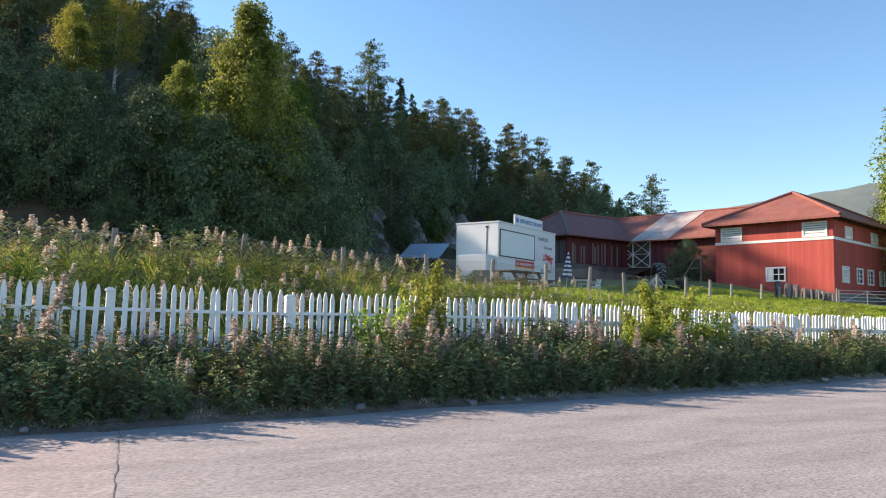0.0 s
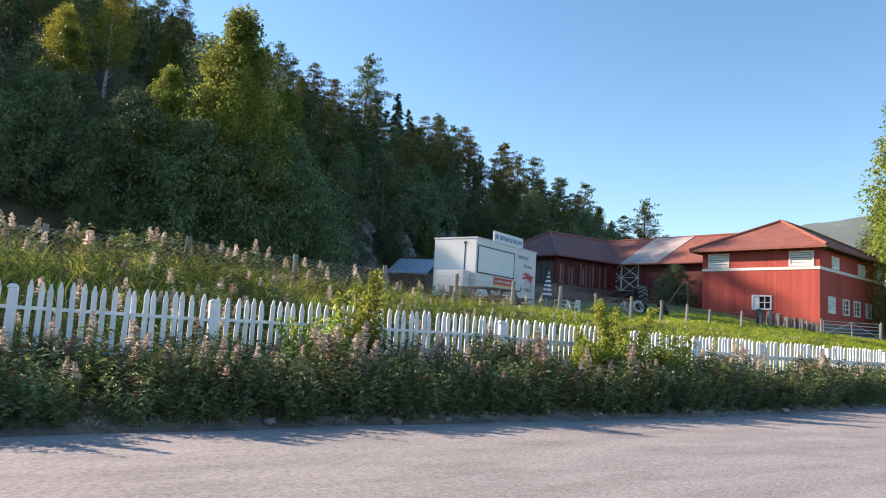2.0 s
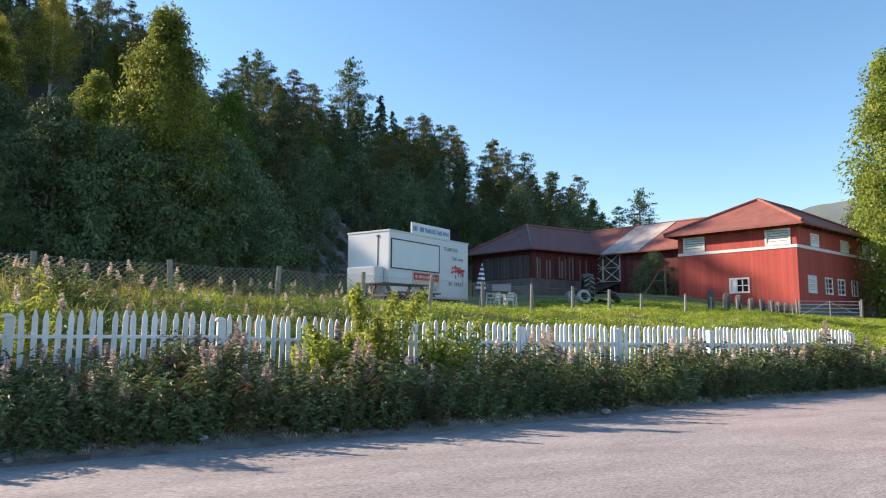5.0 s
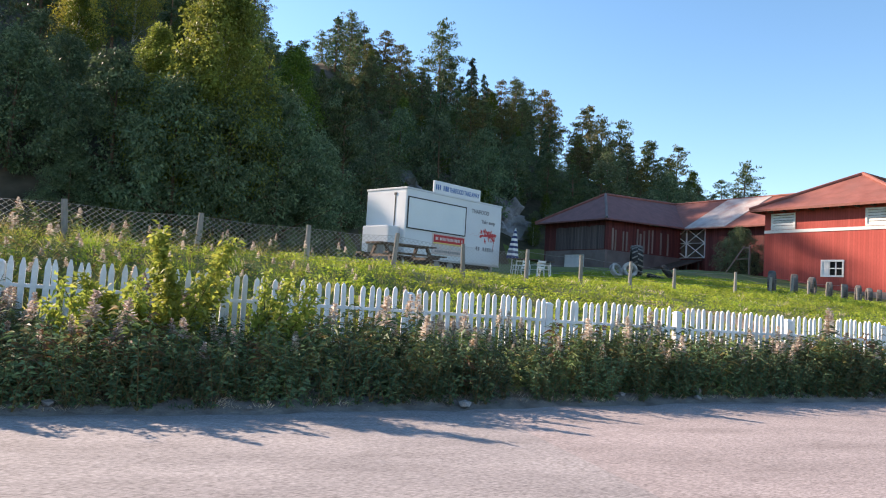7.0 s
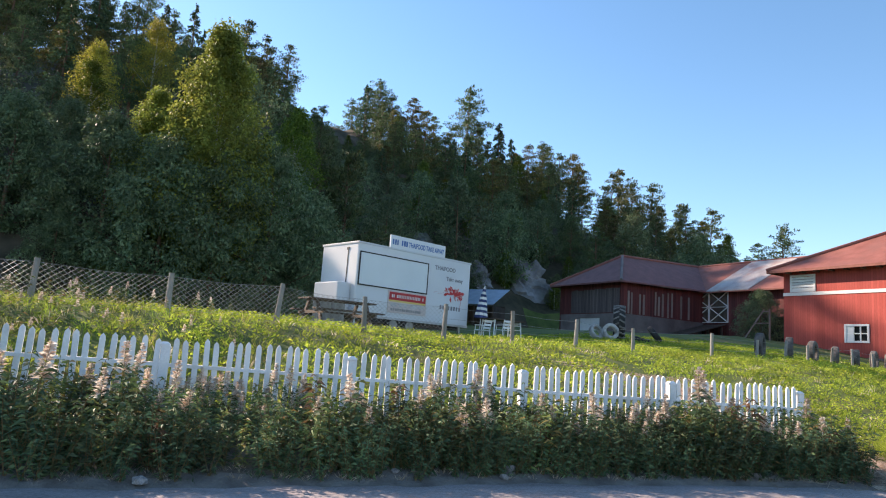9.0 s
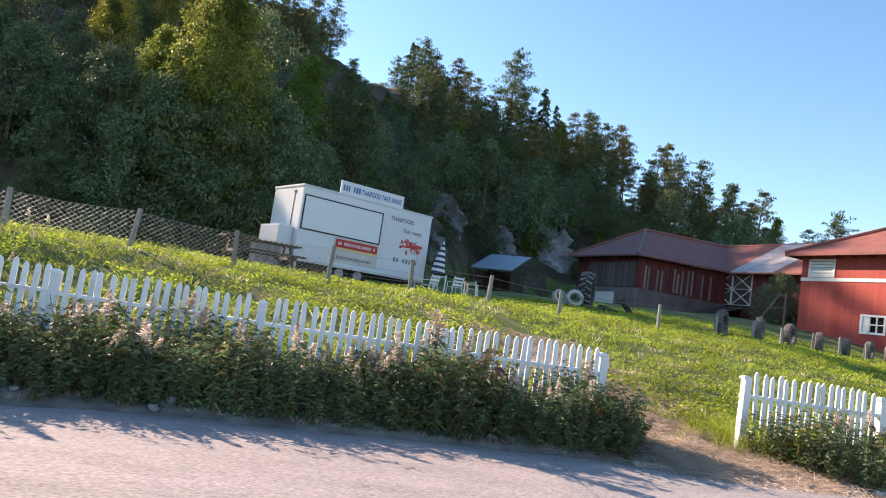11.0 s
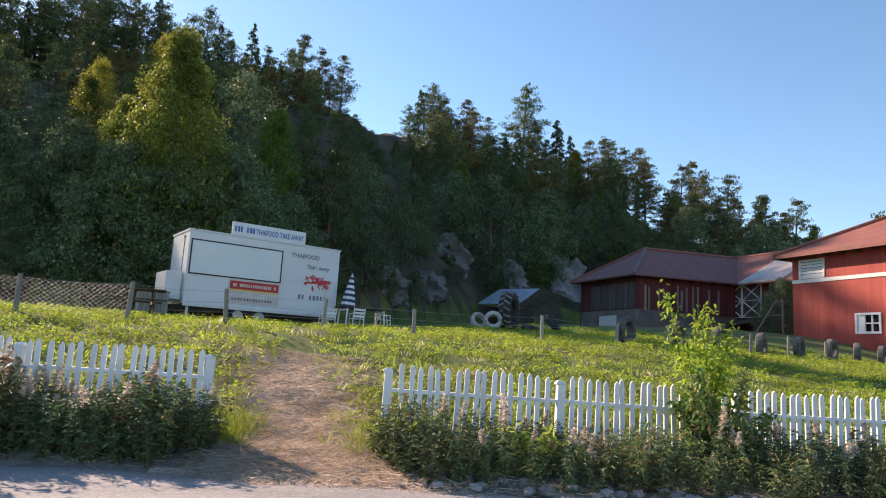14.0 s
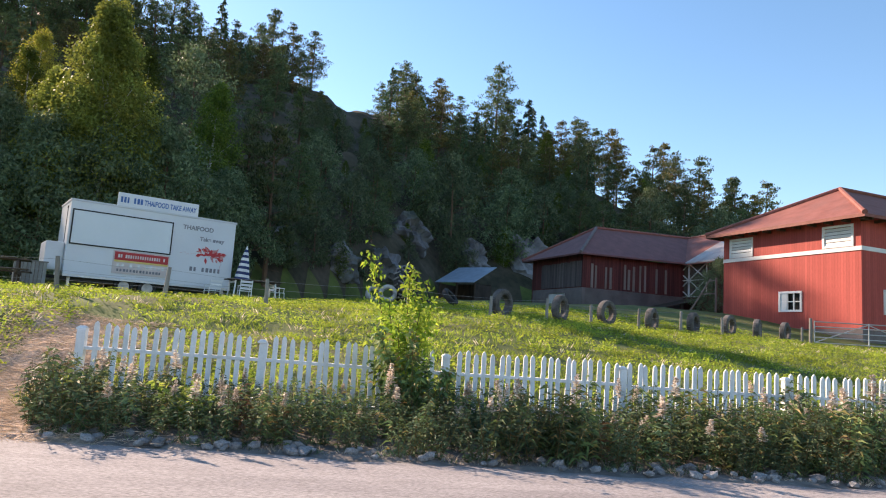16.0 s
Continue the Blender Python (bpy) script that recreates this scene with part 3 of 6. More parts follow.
def barn():
    org = (52.55, 18.4, 2.2)
    th = empty("barn", farm_base(*org), "large red board-clad barn with white trim and hipped red roof", "barn")
    p0, p1, r0, r1, zb, ze = 52.55, 67.2, 18.4, 27.25, 2.2, 8.35
    lou_f = [(18.9, 20.4), (25.15, 26.65)]
    front_holes = [(21.87, 23.11, 3.66, 4.54)] + [(a, b, 6.9, 7.8) for a, b in lou_f]
    side_low = [(54.2, 55.4), (57.2, 58.35), (59.6, 60.8), (62.4, 63.5)]
    side_up = [(55.0, 56.2), (60.65, 62.0), (65.3, 66.5)]
    side_holes = [(a, b, 3.6, 4.6) for a, b in side_low] + [(a, b, 6.92, 7.6) for a, b in side_up]
    bm = bmesh.new()
    wall_cells(bm, "y", p0, 0.2, r0, r1, zb, ze, front_holes)
    part("front_wall", moved(bm, *org), M_RED, th)
    bm = bmesh.new()
    wall_cells(bm, "x", r0, 0.2, p0 + 0.2, p1, zb, ze, side_holes)
    part("side_wall", moved(bm, *org), M_RED, th)
    part("back_wall", moved(box(p0 + 0.2, p1, r1 - 0.2, r1, zb, ze), *org), M_RED, th)
    part("end_wall", moved(box(p1 - 0.2, p1 - 0.002, r0 + 0.2, r1 - 0.2, zb, ze), *org), M_RED, th)
    part("foundation", moved(box(p0 - 0.06, p1 + 0.06, r0 - 0.06, r1 + 0.06, zb - 0.9, zb + 0.45), *org), M_CONCRETE, th)
    part("trim_band", moved(box(p0 - 0.04, p0 - 0.002, r0 - 0.04, r1, 6.55, 6.76), *org), M_TRIM, th)
    part("trim_band", moved(box(p0, p1, r0 - 0.04, r0 - 0.002, 6.55, 6.76), *org), M_TRIM, th)
    win = small_window(th, org, "p", 21.87, 23.11, 3.66, 4.54, 2, 3, at=p0)
    part("blanked_pane", moved(box(p0 + 0.0, p0 + 0.04, 22.72, 23.11, 3.66, 4.54), *org), M_TRIM, win, "pane boarded over in white")
    for a, b in lou_f:
        small_window(th, org, "p", a, b, 6.9, 7.8, louver=True, at=p0, name="louvre")
    for a, b in side_low:
        small_window(th, org, "r", a, b, 3.6, 4.6, 3, 2, at=r0, louver=a < 56)
    for a, b in side_up:
        small_window(th, org, "r", a, b, 6.92, 7.6, louver=True, at=r0, name="louvre")
    o, ea = 0.75, 8.2
    rm, pk = 22.8, 10.95
    A, B, C, D = (p0 - o, r0 - o, ea), (p1 + o, r0 - o, ea), (p1 + o, r1 + o, ea), (p0 - o, r1 + o, ea)
    E, F = (56.9, rm, pk), (p1 - 4.3, rm, pk)
    for nm, q in (("roof_front", (A, E, D)), ("roof_side", (A, B, F, E)), ("roof_end", (B, C, F)), ("roof_back", (C, D, E, F))):
        bm = bmesh.new()
        slab(bm, q, 0.16)
        part("roof", moved(bm, *org), M_ROOF, th)
    for a, b in ((A, E), (D, E), (E, F), (B, F), (C, F)):
        bm = bar(Vector(a) + Vector((0, 0, 0.05)), Vector(b) + Vector((0, 0, 0.05)), 0.26, 0.26, 8)
        part("ridge_cap", moved(bm, *org), M_ROOF, th)
    for i in range(11):
        r = r0 - 0.4 + i * (r1 - r0 + 0.8) / 10
        part("rafter_end", moved(box(p0 - 0.62, p0 - 0.01, r - 0.05, r + 0.05, ea - 0.22, ea - 0.08), *org), M_DARKWOOD, th)
    for i in range(16):
        p = p0 + i * (p1 - p0) / 15
        part("rafter_end", moved(box(p - 0.05, p + 0.05, r0 - 0.62, r0 - 0.01, ea - 0.22, ea - 0.08), *org), M_DARKWOOD, th)
    part("loft_floor", moved(box(p0 + 0.2, p1 - 0.2, r0 + 0.2, r1 - 0.2, 5.5, 5.7), *org), M_DARK, th)


barn()


def old_shed():
    org = (52.8, 42.7, 3.4)
    th = empty("old_barn_wing", farm_base(*org), "weathered red timber shed on concrete base with hipped roof", "shed")
    p0, p1, r0, r1, zb, zs, ze = 52.8, 63.3, 42.7, 50.9, 3.2, 5.75, 8.55
    bm = bmesh.new()
    wall_cells(bm, "y", p0, 0.25, r0, r1, zb, zs, [(45.3, 48.0, 3.55, 5.35)])
    part("concrete_base", moved(bm, *org), M_CONCRETE, th)
    part("concrete_base", moved(box(p0 + 0.25, p1, r0, r0 + 0.25, zb, zs), *org), M_CONCRETE, th)
    part("back_wall", moved(box(p0, p1, r1 - 0.2, r1, zb, ze), *org), M_RED_OLD_SHADED, th)
    part("upper_front", moved(box(p0 + 0.03, p0 + 0.2, r0 + 0.03, r1 - 0.2, zs, ze), *org), M_RED_OLD_SHADED, th)
    part("upper_side", moved(box(p0 + 0.2, p1, r0 + 0.03, r0 + 0.2, zs, ze), *org), M_RED_OLD_SHADED, th)
    part("door", moved(box(p0 + 0.08, p0 + 0.14, 45.3, 48.0, 3.5, 5.35), *org), M_TRIM, th, "closed white door panel")
    rnd = random.Random(5)
    r = r0 + 0.2
    while r < 49.0:
        part("board", moved(box(p0 - 0.02, p0 + 0.025, r, r + 0.27, zs + 0.08, 7.95 + rnd.uniform(-0.05, 0.05)), *org), M_GREY_BOARD_SHADED, th)
        r += 0.29
    for p in (53.6, 54.0, 55.0, 55.45, 56.9, 57.3, 57.8, 58.5, 59.0, 60.2, 61.2):
        part("board", moved(box(p, p + rnd.uniform(0.16, 0.24), r0 - 0.015, r0 + 0.025, zs + rnd.uniform(0.02, 0.2), 8.1 - rnd.uniform(0, 0.5)), *org), M_PALE_BOARD, th)
    o, ea, rm, pk = 0.75, 8.5, 46.8, 11.6
    A, D, E = (p0 - o, r0 - o, ea), (p0 - o, r1 + o, ea), (56.8, rm, pk)
    F = (67.4, rm, pk + 0.25)
    B, C = (p1 + 0.1, r0 - o, ea + 0.2), (p1 + 0.1, r1 + o, ea + 0.2)
    for q in ((A, E, D), (A, B, F, E), (D, E, F, C)):
        bm = bmesh.new()
        slab(bm, q, 0.14)
        part("roof", moved(bm, *org), M_ROOF_DARK, th)
    for a, b in ((A, E), (D, E), (E, F)):
        part("ridge_cap", moved(bar(Vector(a) + Vector((0, 0, 0.05)), Vector(b) + Vector((0, 0, 0.05)), 0.26, 0.26, 8), *org), M_ROOF if a != A else M_CONCRETE, th)


old_shed()


def link_wing():
    org = (63.3, 27.3, 3.6)
    th = empty("linking_wing", farm_base(*org), "dark red linking barn with patched roof and white crossed doors", "barn")
    p0, p1, r0, r1, zb, ze = 63.3, 71.5, 27.3, 51.0, 3.2, 8.9
    bm = bmesh.new()
    wall_cells(bm, "y", p0, 0.2, r0, 42.72, zb, ze, [(39.9, 42.7, 5.75, 8.65), (34.4, 36.4, 3.6, 6.2)])
    part("front_wall", moved(bm, *org), M_RED_OLD_SHADED, th)
    part("front_wall", moved(box(p0 + 0.3, p0 + 0.5, 42.7, r1, zb, ze), *org), M_RED_OLD_SHADED, th)
    part("back_wall", moved(box(p1 - 0.2, p1, r0, r1, zb, ze), *org), M_RED_OLD_SHADED, th)
    part("end_wall", moved(box(p0 + 0.2, p1 - 0.2, r0, r0 + 0.2, zb, ze), *org), M_RED_OLD_SHADED, th)
    # near-black sheet added behind the wall opening in place of shade
    part("interior", moved(box(p0 + 1.5, p0 + 1.6, r0 + 0.2, 42.6, zb, ze), *org), M_DARK, th)
    o, pk, rm = 0.7, 11.8, 67.4
    A, B, C, D = (p0 - o, r0 + 0.05, 8.6), (p0 - o, 44.2, 8.6), (rm, 48.0, pk + 0.1), (rm, r0 + 0.05, pk)
    for q in ((A, B, C, D), ((p1 + o, r0 + 0.05, 8.6), (p1 + o, r1, 8.6), (rm, r1, pk), (rm, r0 + 0.05, pk))):
        bm = bmesh.new()
        slab(bm, q, 0.14)
        part("roof", moved(bm, *org), M_ROOF, th)
    bm = bmesh.new()
    slab(bm, ((p0 - o - 0.02, 37.4, 8.66), (p0 - o - 0.02, 41.8, 8.66), (rm, 40.4, pk + 0.17), (rm, 35.8, pk + 0.14)), 0.1)
    part("roof_patch", moved(bm, *org), M_ROOF_PALE, th, "pale bare metal roof sheets")
    part("ridge_cap", moved(bar((rm, r0, pk + 0.05), (rm, 47.5, pk + 0.1), 0.24, 0.24, 8), *org), M_ROOF, th)
    x = p0 - 0.05
    z0, z1 = 5.78, 8.62
    for u0, u1 in ((39.95, 42.0), (42.06, 44.1)):
        door = part("crossed_door", moved(box(x + 0.06, x + 0.1, u0, u1, z0, z1), *org), M_DARKWOOD, th, "dark door with white cross braces")
        w = 0.13
        for a, b in (((u0, z0), (u0, z1)), ((u1, z0), (u1, z1)), ((u0, z0), (u1, z0)), ((u0, z1), (u1, z1)), ((u0, (z0 + z1) / 2), (u1, (z0 + z1) / 2)),
                     ((u0, z0), (u1, (z0 + z1) / 2)), ((u1, z0), (u0, (z0 + z1) / 2)), ((u0, (z0 + z1) / 2), (u1, z1)), ((u1, (z0 + z1) / 2), (u0, z1))):
            part("brace", moved(bar((x, a[0], a[1]), (x, b[0], b[1]), w, 0.05), *org), M_TRIM, door)


link_wing()


def barn_bridge():
    org = (57.5, 40.2, 3.3)
    th = empty("barn_bridge", farm_base(*org), "dark plank ramp leading up to the crossed doors", "ramp")
    for i in range(9):
        r = 40.0 + i * 0.26
        part("plank", moved(bar((56.5, r + 0.12, 3.9), (63.1, r + 0.12, 5.55), 0.24, 0.07), *org), M_DARKWOOD, th)
    for p, z in ((58.5, 4.3), (60.8, 4.9), (62.6, 5.3)):
        for r in (40.1, 42.1):
            part("post", moved(box(p, p + 0.18, r, r + 0.18, 2.8, z), *org), M_DARKWOOD, th)


barn_bridge()


def yard_shed():
    """Low shed at the foot of the hill."""
    z = gz(33.5, 73.5)
    th = empty("small_shed", pose(31.0, 74.8, z, 0, 0, -44), "small dark shed with a blue-grey sheet roof", "shed")
    part("back_wall", box(0.2, 4.9, 3.3, 3.45, 0, 2.4), M_DARKWOOD, th)
    for x in (0.2, 2.4, 4.75):
        part("post", box(x, x + 0.14, 0.25, 0.39, 0, 2.3), M_DARKWOOD, th)
    part("side_wall", box(0.2, 0.32, 0.3, 3.3, 0, 2.2), M_DARKWOOD, th)
    part("side_wall", box(4.8, 4.92, 0.3, 3.3, 0, 2.2), M_DARKWOOD, th)
    bm = bmesh.new()
    slab(bm, ((0, -0.3, 2.35), (5.1, -0.3, 2.35), (5.1, 4.0, 4.4), (0, 4.0, 4.4)), 0.07)
    part("roof", bm, M_ROOF_BLUE, th)


yard_shed()


# ---- food trailer ----
def bars_row(parent, name, x0, x1, z0, z1, y, n, material, seed):
    rnd = random.Random(seed)
    step = (x1 - x0) / n
    for i in range(n):
        if rnd.random() < 0.1:
            continue
        w = step * rnd.uniform(0.5, 0.75)
        part("print_bar", box(x0 + i * step, x0 + i * step + w, y - 0.004, y, z0, z1), material, parent)


def lettering(text, size, x, y, z, parent, material, width):
    cu = bpy.data.curves.new("lettering", "FONT")
    cu.body, cu.size, cu.extrude, cu.offset = text, size, 0.002, 0.006
    tmp = bpy.data.objects.new("lettering", cu)
    scene.collection.objects.link(tmp)
    me = bpy.data.meshes.new_from_object(tmp.evaluated_get(bpy.context.evaluated_depsgraph_get()))
    bpy.data.objects.remove(tmp)
    me.materials.clear()
    me.materials.append(material)
    ob = new("lettering", me)
    ob.parent = parent
    wide = max(v.co.x for v in me.vertices)
    me.transform(Matrix.Diagonal((width / wide, 1, 1, 1)))
    ob.matrix_local = pose(x, y, z, 90, 0, 0)
    return ob


def wheel(parent, x, y, z, r=0.3):
    bm = bmesh.new()
    tyre_ring(bm, r, 0.2, 28)
    bmesh.ops.rotate(bm, verts=bm.verts, matrix=Matrix.Rotation(radians(90), 3, "X"))
    bmesh.ops.translate(bm, verts=bm.verts, vec=(x, y, z))
    t = part("wheel", bm, M_RUBBER, parent)
    bm = bmesh.new()
    add_bar(bm, (x, y - 0.07, z), (x, y + 0.07, z), r * 1.15, r * 1.15, 20)
    part("rim", bm, M_RIM, t)


def tyre_ring(bm, r, width, seg=28, tread=0):
    """A tyre about the z axis, of round shoulders, with lugs if tread."""
    prof = [(r * 0.58, -width * 0.36), (r * 0.7, -width * 0.5), (r * 0.9, -width * 0.48), (r * 0.985, -width * 0.36), (r, 0), (r * 0.985, width * 0.36),
            (r * 0.9, width * 0.48), (r * 0.7, width * 0.5), (r * 0.58, width * 0.36), (r * 0.62, 0)]
    rings = []
    for i in range(seg):
        a = 2 * math.pi * i / seg
        rings.append([bm.verts.new((q * math.cos(a), q * math.sin(a), h)) for q, h in prof])
    for i in range(seg):
        A, B = rings[i], rings[(i + 1) % seg]
        for j in range(len(prof)):
            k = (j + 1) % len(prof)
            bm.faces.new((A[j], B[j], B[k], A[k]))


def trailer():
    base = 1.66
    th = empty("food_trailer", pose(13.14, 22.64, base, 0, 0, 28.6), "white food trailer with a closed serving hatch and roof sign", "food trailer")
    z0, z1, ln, dp = 2.16 - base, 4.46 - base, 5.08, 2.0
    bm = box(0, ln, 0, dp, z0, z1, 0.05)
    part("body", bm, M_TRAILER, th)
    part("roof_edge", box(-0.02, ln + 0.02, -0.02, dp + 0.02, z1 - 0.05, z1 + 0.015, 0.01), M_TRAILER, th)
    part("skirt_rail", box(0.0, ln, -0.015, 0.03, z0 - 0.05, z0 + 0.02), M_STEEL, th)
    part("chassis", box(0.05, ln - 0.1, 0.25, dp - 0.25, z0 - 0.16, z0 - 0.01), M_BLACK, th)
    h = part("serving_hatch", box(0.10, 2.97, -0.022, -0.002, 3.13 - base, 4.13 - base, 0.006), M_HATCH, th, "closed pale serving hatch")
    for a in ((0.06, 3.01, 4.13, 4.17), (0.06, 3.01, 3.09, 3.13), (0.06, 0.10, 3.13, 4.13), (2.97, 3.01, 3.13, 4.13)):
        part("hatch_seal", box(a[0], a[1], -0.028, -0.003, a[2] - base, a[3] - base), M_BLACK, h)
    part("roof_sign", box(1.26, 3.75, -0.01, 0.05, z1 + 0.0, z1 + 0.43, 0.01), M_TRAILER, th, "long white sign board with faded print")
    sg = th.children[-1]
    bars_row(sg, "lettering_bars", 1.34, 2.02, z1 + 0.12, z1 + 0.30, -0.012, 7, M_BLUE, 3)
    lettering("THAIFOOD TAKE AWAY", 0.235, 2.04, -0.013, z1 + 0.125, sg, M_BLUE, 1.64)
    bn = part("banner", box(1.32, 3.0, -0.03, -0.004, 2.34 - base, 3.06 - base, 0.004), M_PINKSIGN, th, "faded banner with a red band")
    part("red_band", box(1.36, 2.96, -0.034, -0.031, 2.76 - base, 3.02 - base), M_REDSIGN, bn)
    part("yellow_band", box(1.36, 2.96, -0.033, -0.0305, 2.70 - base, 2.76 - base), M_YELLOW, bn)
    bars_row(bn, "lettering_bars", 1.46, 2.88, 2.84 - base, 2.94 - base, -0.036, 20, M_PINKSIGN, 8)
    bars_row(bn, "lettering_bars", 1.45, 2.9, 2.55 - base, 2.66 - base, -0.033, 12, M_STEEL, 9)
    bars_row(bn, "lettering_bars", 1.45, 2.9, 2.41 - base, 2.49 - base, -0.033, 15, M_INK, 10)
    lettering("THAIFOOD", 0.2, 3.32, -0.003, 4.02 - base, th, M_INK, 1.0)
    lettering("Take away", 0.19, 3.90, -0.003, 3.69 - base, th, M_INK, 0.82)
    bars_row(th, "lettering_bars", 3.66, 4.72, 2.66 - base, 2.80 - base, -0.001, 8, M_INK, 12)
    rnd = random.Random(4)
    for tone, count, sheet in ((M_REDSIGN, 34, 0), (M_ROSESIGN, 26, 1)):
        bm = bmesh.new()
        for i in range(count):
            a, k = rnd.uniform(0, 2 * math.pi), rnd.uniform(0.0, 1.0) ** 0.6
            cx_, cz_ = 4.3 + k * math.cos(a) * 0.47, 3.24 - base + k * 0.23 * math.sin(a)
            l, w, t = rnd.uniform(0.14, 0.24), rnd.uniform(0.06, 0.11), a + rnd.uniform(-0.6, 0.6)
            ux, uz = math.cos(t), math.sin(t)
            vs = [bm.verts.new((cx_ + ux * q * l - uz * v * w, -0.003 - 0.0002 * i - 0.0001 * sheet, cz_ + uz * q * l + ux * v * w)) for q, v in ((-0.5, 0), (0, -0.5), (0.5, 0), (0, 0.5))]
            bm.faces.new(vs)
        part("flower_emblem", bm, tone, th, "dark red flower emblem" if sheet == 0 else "rose pink petals of the emblem")
    for i in range(6):
        part("sprig", bar((3.3 + i * 0.11, -0.002, 3.22 - base + 0.03 * math.sin(i * 2.0)), (3.37 + i * 0.11, -0.002, 3.23 - base + 0.03 * math.sin(i * 2.0)), 0.03, 0.004), M_REDSIGN, th)
    part("flower_stalk", bar((4.72, -0.002, 3.2 - base), (4.62, -0.002, 2.72 - base), 0.02, 0.004), M_REDSIGN, th)
    part("door_edge", box(-0.012, -0.002, 0.52, 0.56, 2.5 - base, 4.28 - base), M_BLACK, th, "dark upright door edge")
    part("door_hinge", box(-0.02, -0.002, 0.48, 0.6, 4.22 - base, 4.3 - base), M_BLACK, th)
    part("drawbar_box", box(-0.5, -0.01, 0.25, 1.55, z0 + 0.12, z0 + 0.98, 0.04), M_TRAILER, th, "low white box on the drawbar")
    part("drawbar", bar((-0.05, 0.9, z0 - 0.05), (-1.25, 0.9, z0 - 0.08), 0.1, 0.1), M_BLACK, th)
    for x in (1.75, 2.45):
        wheel(th, x, 0.2, 0.29, 0.29)
        wheel(th, x, dp - 0.2, 0.29, 0.29)
    for x in (0.2, ln - 0.2):
        part("support_leg", box(x - 0.04, x + 0.04, 0.2, 0.28, 0.0, z0), M_STEEL, th)


trailer()


def picnic_table(x, y, turn, material, label, long=1.8):
    z = gz(x, y)
    th = empty("picnic_table", pose(x, y, z, 0, 0, turn), label, "picnic table")
    for i in range(5):
        part("plank", box(-long / 2, long / 2, -0.36 + i * 0.15, -0.23 + i * 0.15, 0.70, 0.74, 0.006), material, th)
    for s in (-1, 1):
        for i in range(2):
            part("seat_plank", box(-long / 2, long / 2, s * 0.72 - 0.14 + i * 0.15, s * 0.72 - 0.01 + i * 0.15, 0.42, 0.46, 0.006), material, th)
        part("crossbeam", box(s * long * 0.36 - 0.03, s * long * 0.36 + 0.03, -0.85, 0.85, 0.34, 0.42), material, th)
        for t in (-1, 1):
            part("leg", bar((s * long * 0.36, t * 0.25, 0.7), (s * long * 0.36, t * 0.68, 0.0), 0.06, 0.1), material, th)


picnic_table(12.35, 19.9, 20, M_DARKWOOD, "dark weathered timber picnic table in the grass", 2.0)


def parasol():
    x, y = 17.95, 24.75
    z = gz(x, y)
    th = empty("parasol", pose(x, y, z, 0, 4, 0), "closed blue and white striped parasol", "parasol")
    part("pole", bar((0, 0, 0), (0, 0, 1.95), 0.04, 0.04, 10), M_STEEL, th)
    part("foot", bar((0, 0, 0.0), (0, 0, 0.1), 0.5, 0.42, 18), M_CONCRETE, th)
    n = 12
    for i in range(n):
        a, b = i / n, (i + 1) / n
        r0_, r1_ = 0.21 * (1 - a) ** 0.8 + 0.015, 0.21 * (1 - b) ** 0.8 + 0.015
        bm = bmesh.new()
        bmesh.ops.create_cone(bm, cap_ends=False, segments=24, radius1=r0_, radius2=r1_, depth=1.15 / n, matrix=Matrix.Translation((0, 0, 0.78 + 1.15 * (i + 0.5) / n)))
        for v in bm.verts:
            w = 1 + 0.16 * math.cos(math.atan2(v.co.y, v.co.x) * 6)
            v.co.x, v.co.y = v.co.x * w, v.co.y * w
        part("canopy_stripe", bm, M_NAVY if i % 2 == 0 else M_TRIM, th)


parasol()


def slatted_box(x, y, turn, w, d, h):
    z = gz(x, y)
    th = empty("slatted_box", pose(x, y, z, 0, 0, turn), "grey-brown slatted timber box beside the trailer", "storage box")
    part("body", box(-w / 2 + 0.02, w / 2 - 0.02, -d / 2 + 0.02, d / 2 - 0.02, 0.02, h), M_DARKWOOD, th)
    n = 8
    for i in range(n):
        u = -w / 2 + w * i / n
        part("slat", box(u + 0.006, u + w / n - 0.006, -d / 2 - 0.004, -d / 2 + 0.018, 0, h, 0.003), M_POST, th)
    for i in range(5):
        v = -d / 2 + 0.02 + (d - 0.04) * i / 5
        for e in (-1, 1):
            part("slat", box(e * (w / 2 - 0.008) - 0.01, e * (w / 2 - 0.008) + 0.01, v + 0.006, v + d / 5 - 0.014, 0, h, 0.003), M_POST, th)
    part("lid", box(-w / 2 - 0.03, w / 2 + 0.03, -d / 2 - 0.03, d / 2 + 0.03, h, h + 0.04, 0.01), M_POST, th)


slatted_box(12.35, 22.35, 28.6, 0.8, 0.55, 0.8)


def garden_table(x, y, turn):
    th = empty("garden_table", pose(x, y, gz(x, y), 0, 0, turn), "garden table with a dark top and white legs", "table")
    for i in range(5):
        part("plank", box(-0.85, 0.85, -0.36 + i * 0.146, -0.226 + i * 0.146, 0.70, 0.735, 0.006), M_DARKWOOD, th)
    for u in (-0.66, 0.66):
        for v in (-0.28, 0.28):
            part("leg", bar((u * 1.08, v * 1.1, 0), (u, v, 0.69), 0.05, 0.05, 8), M_TRIM, th)
        part("crossbar", bar((u, -0.28, 0.64), (u, 0.28, 0.64), 0.05, 0.06), M_TRIM, th)


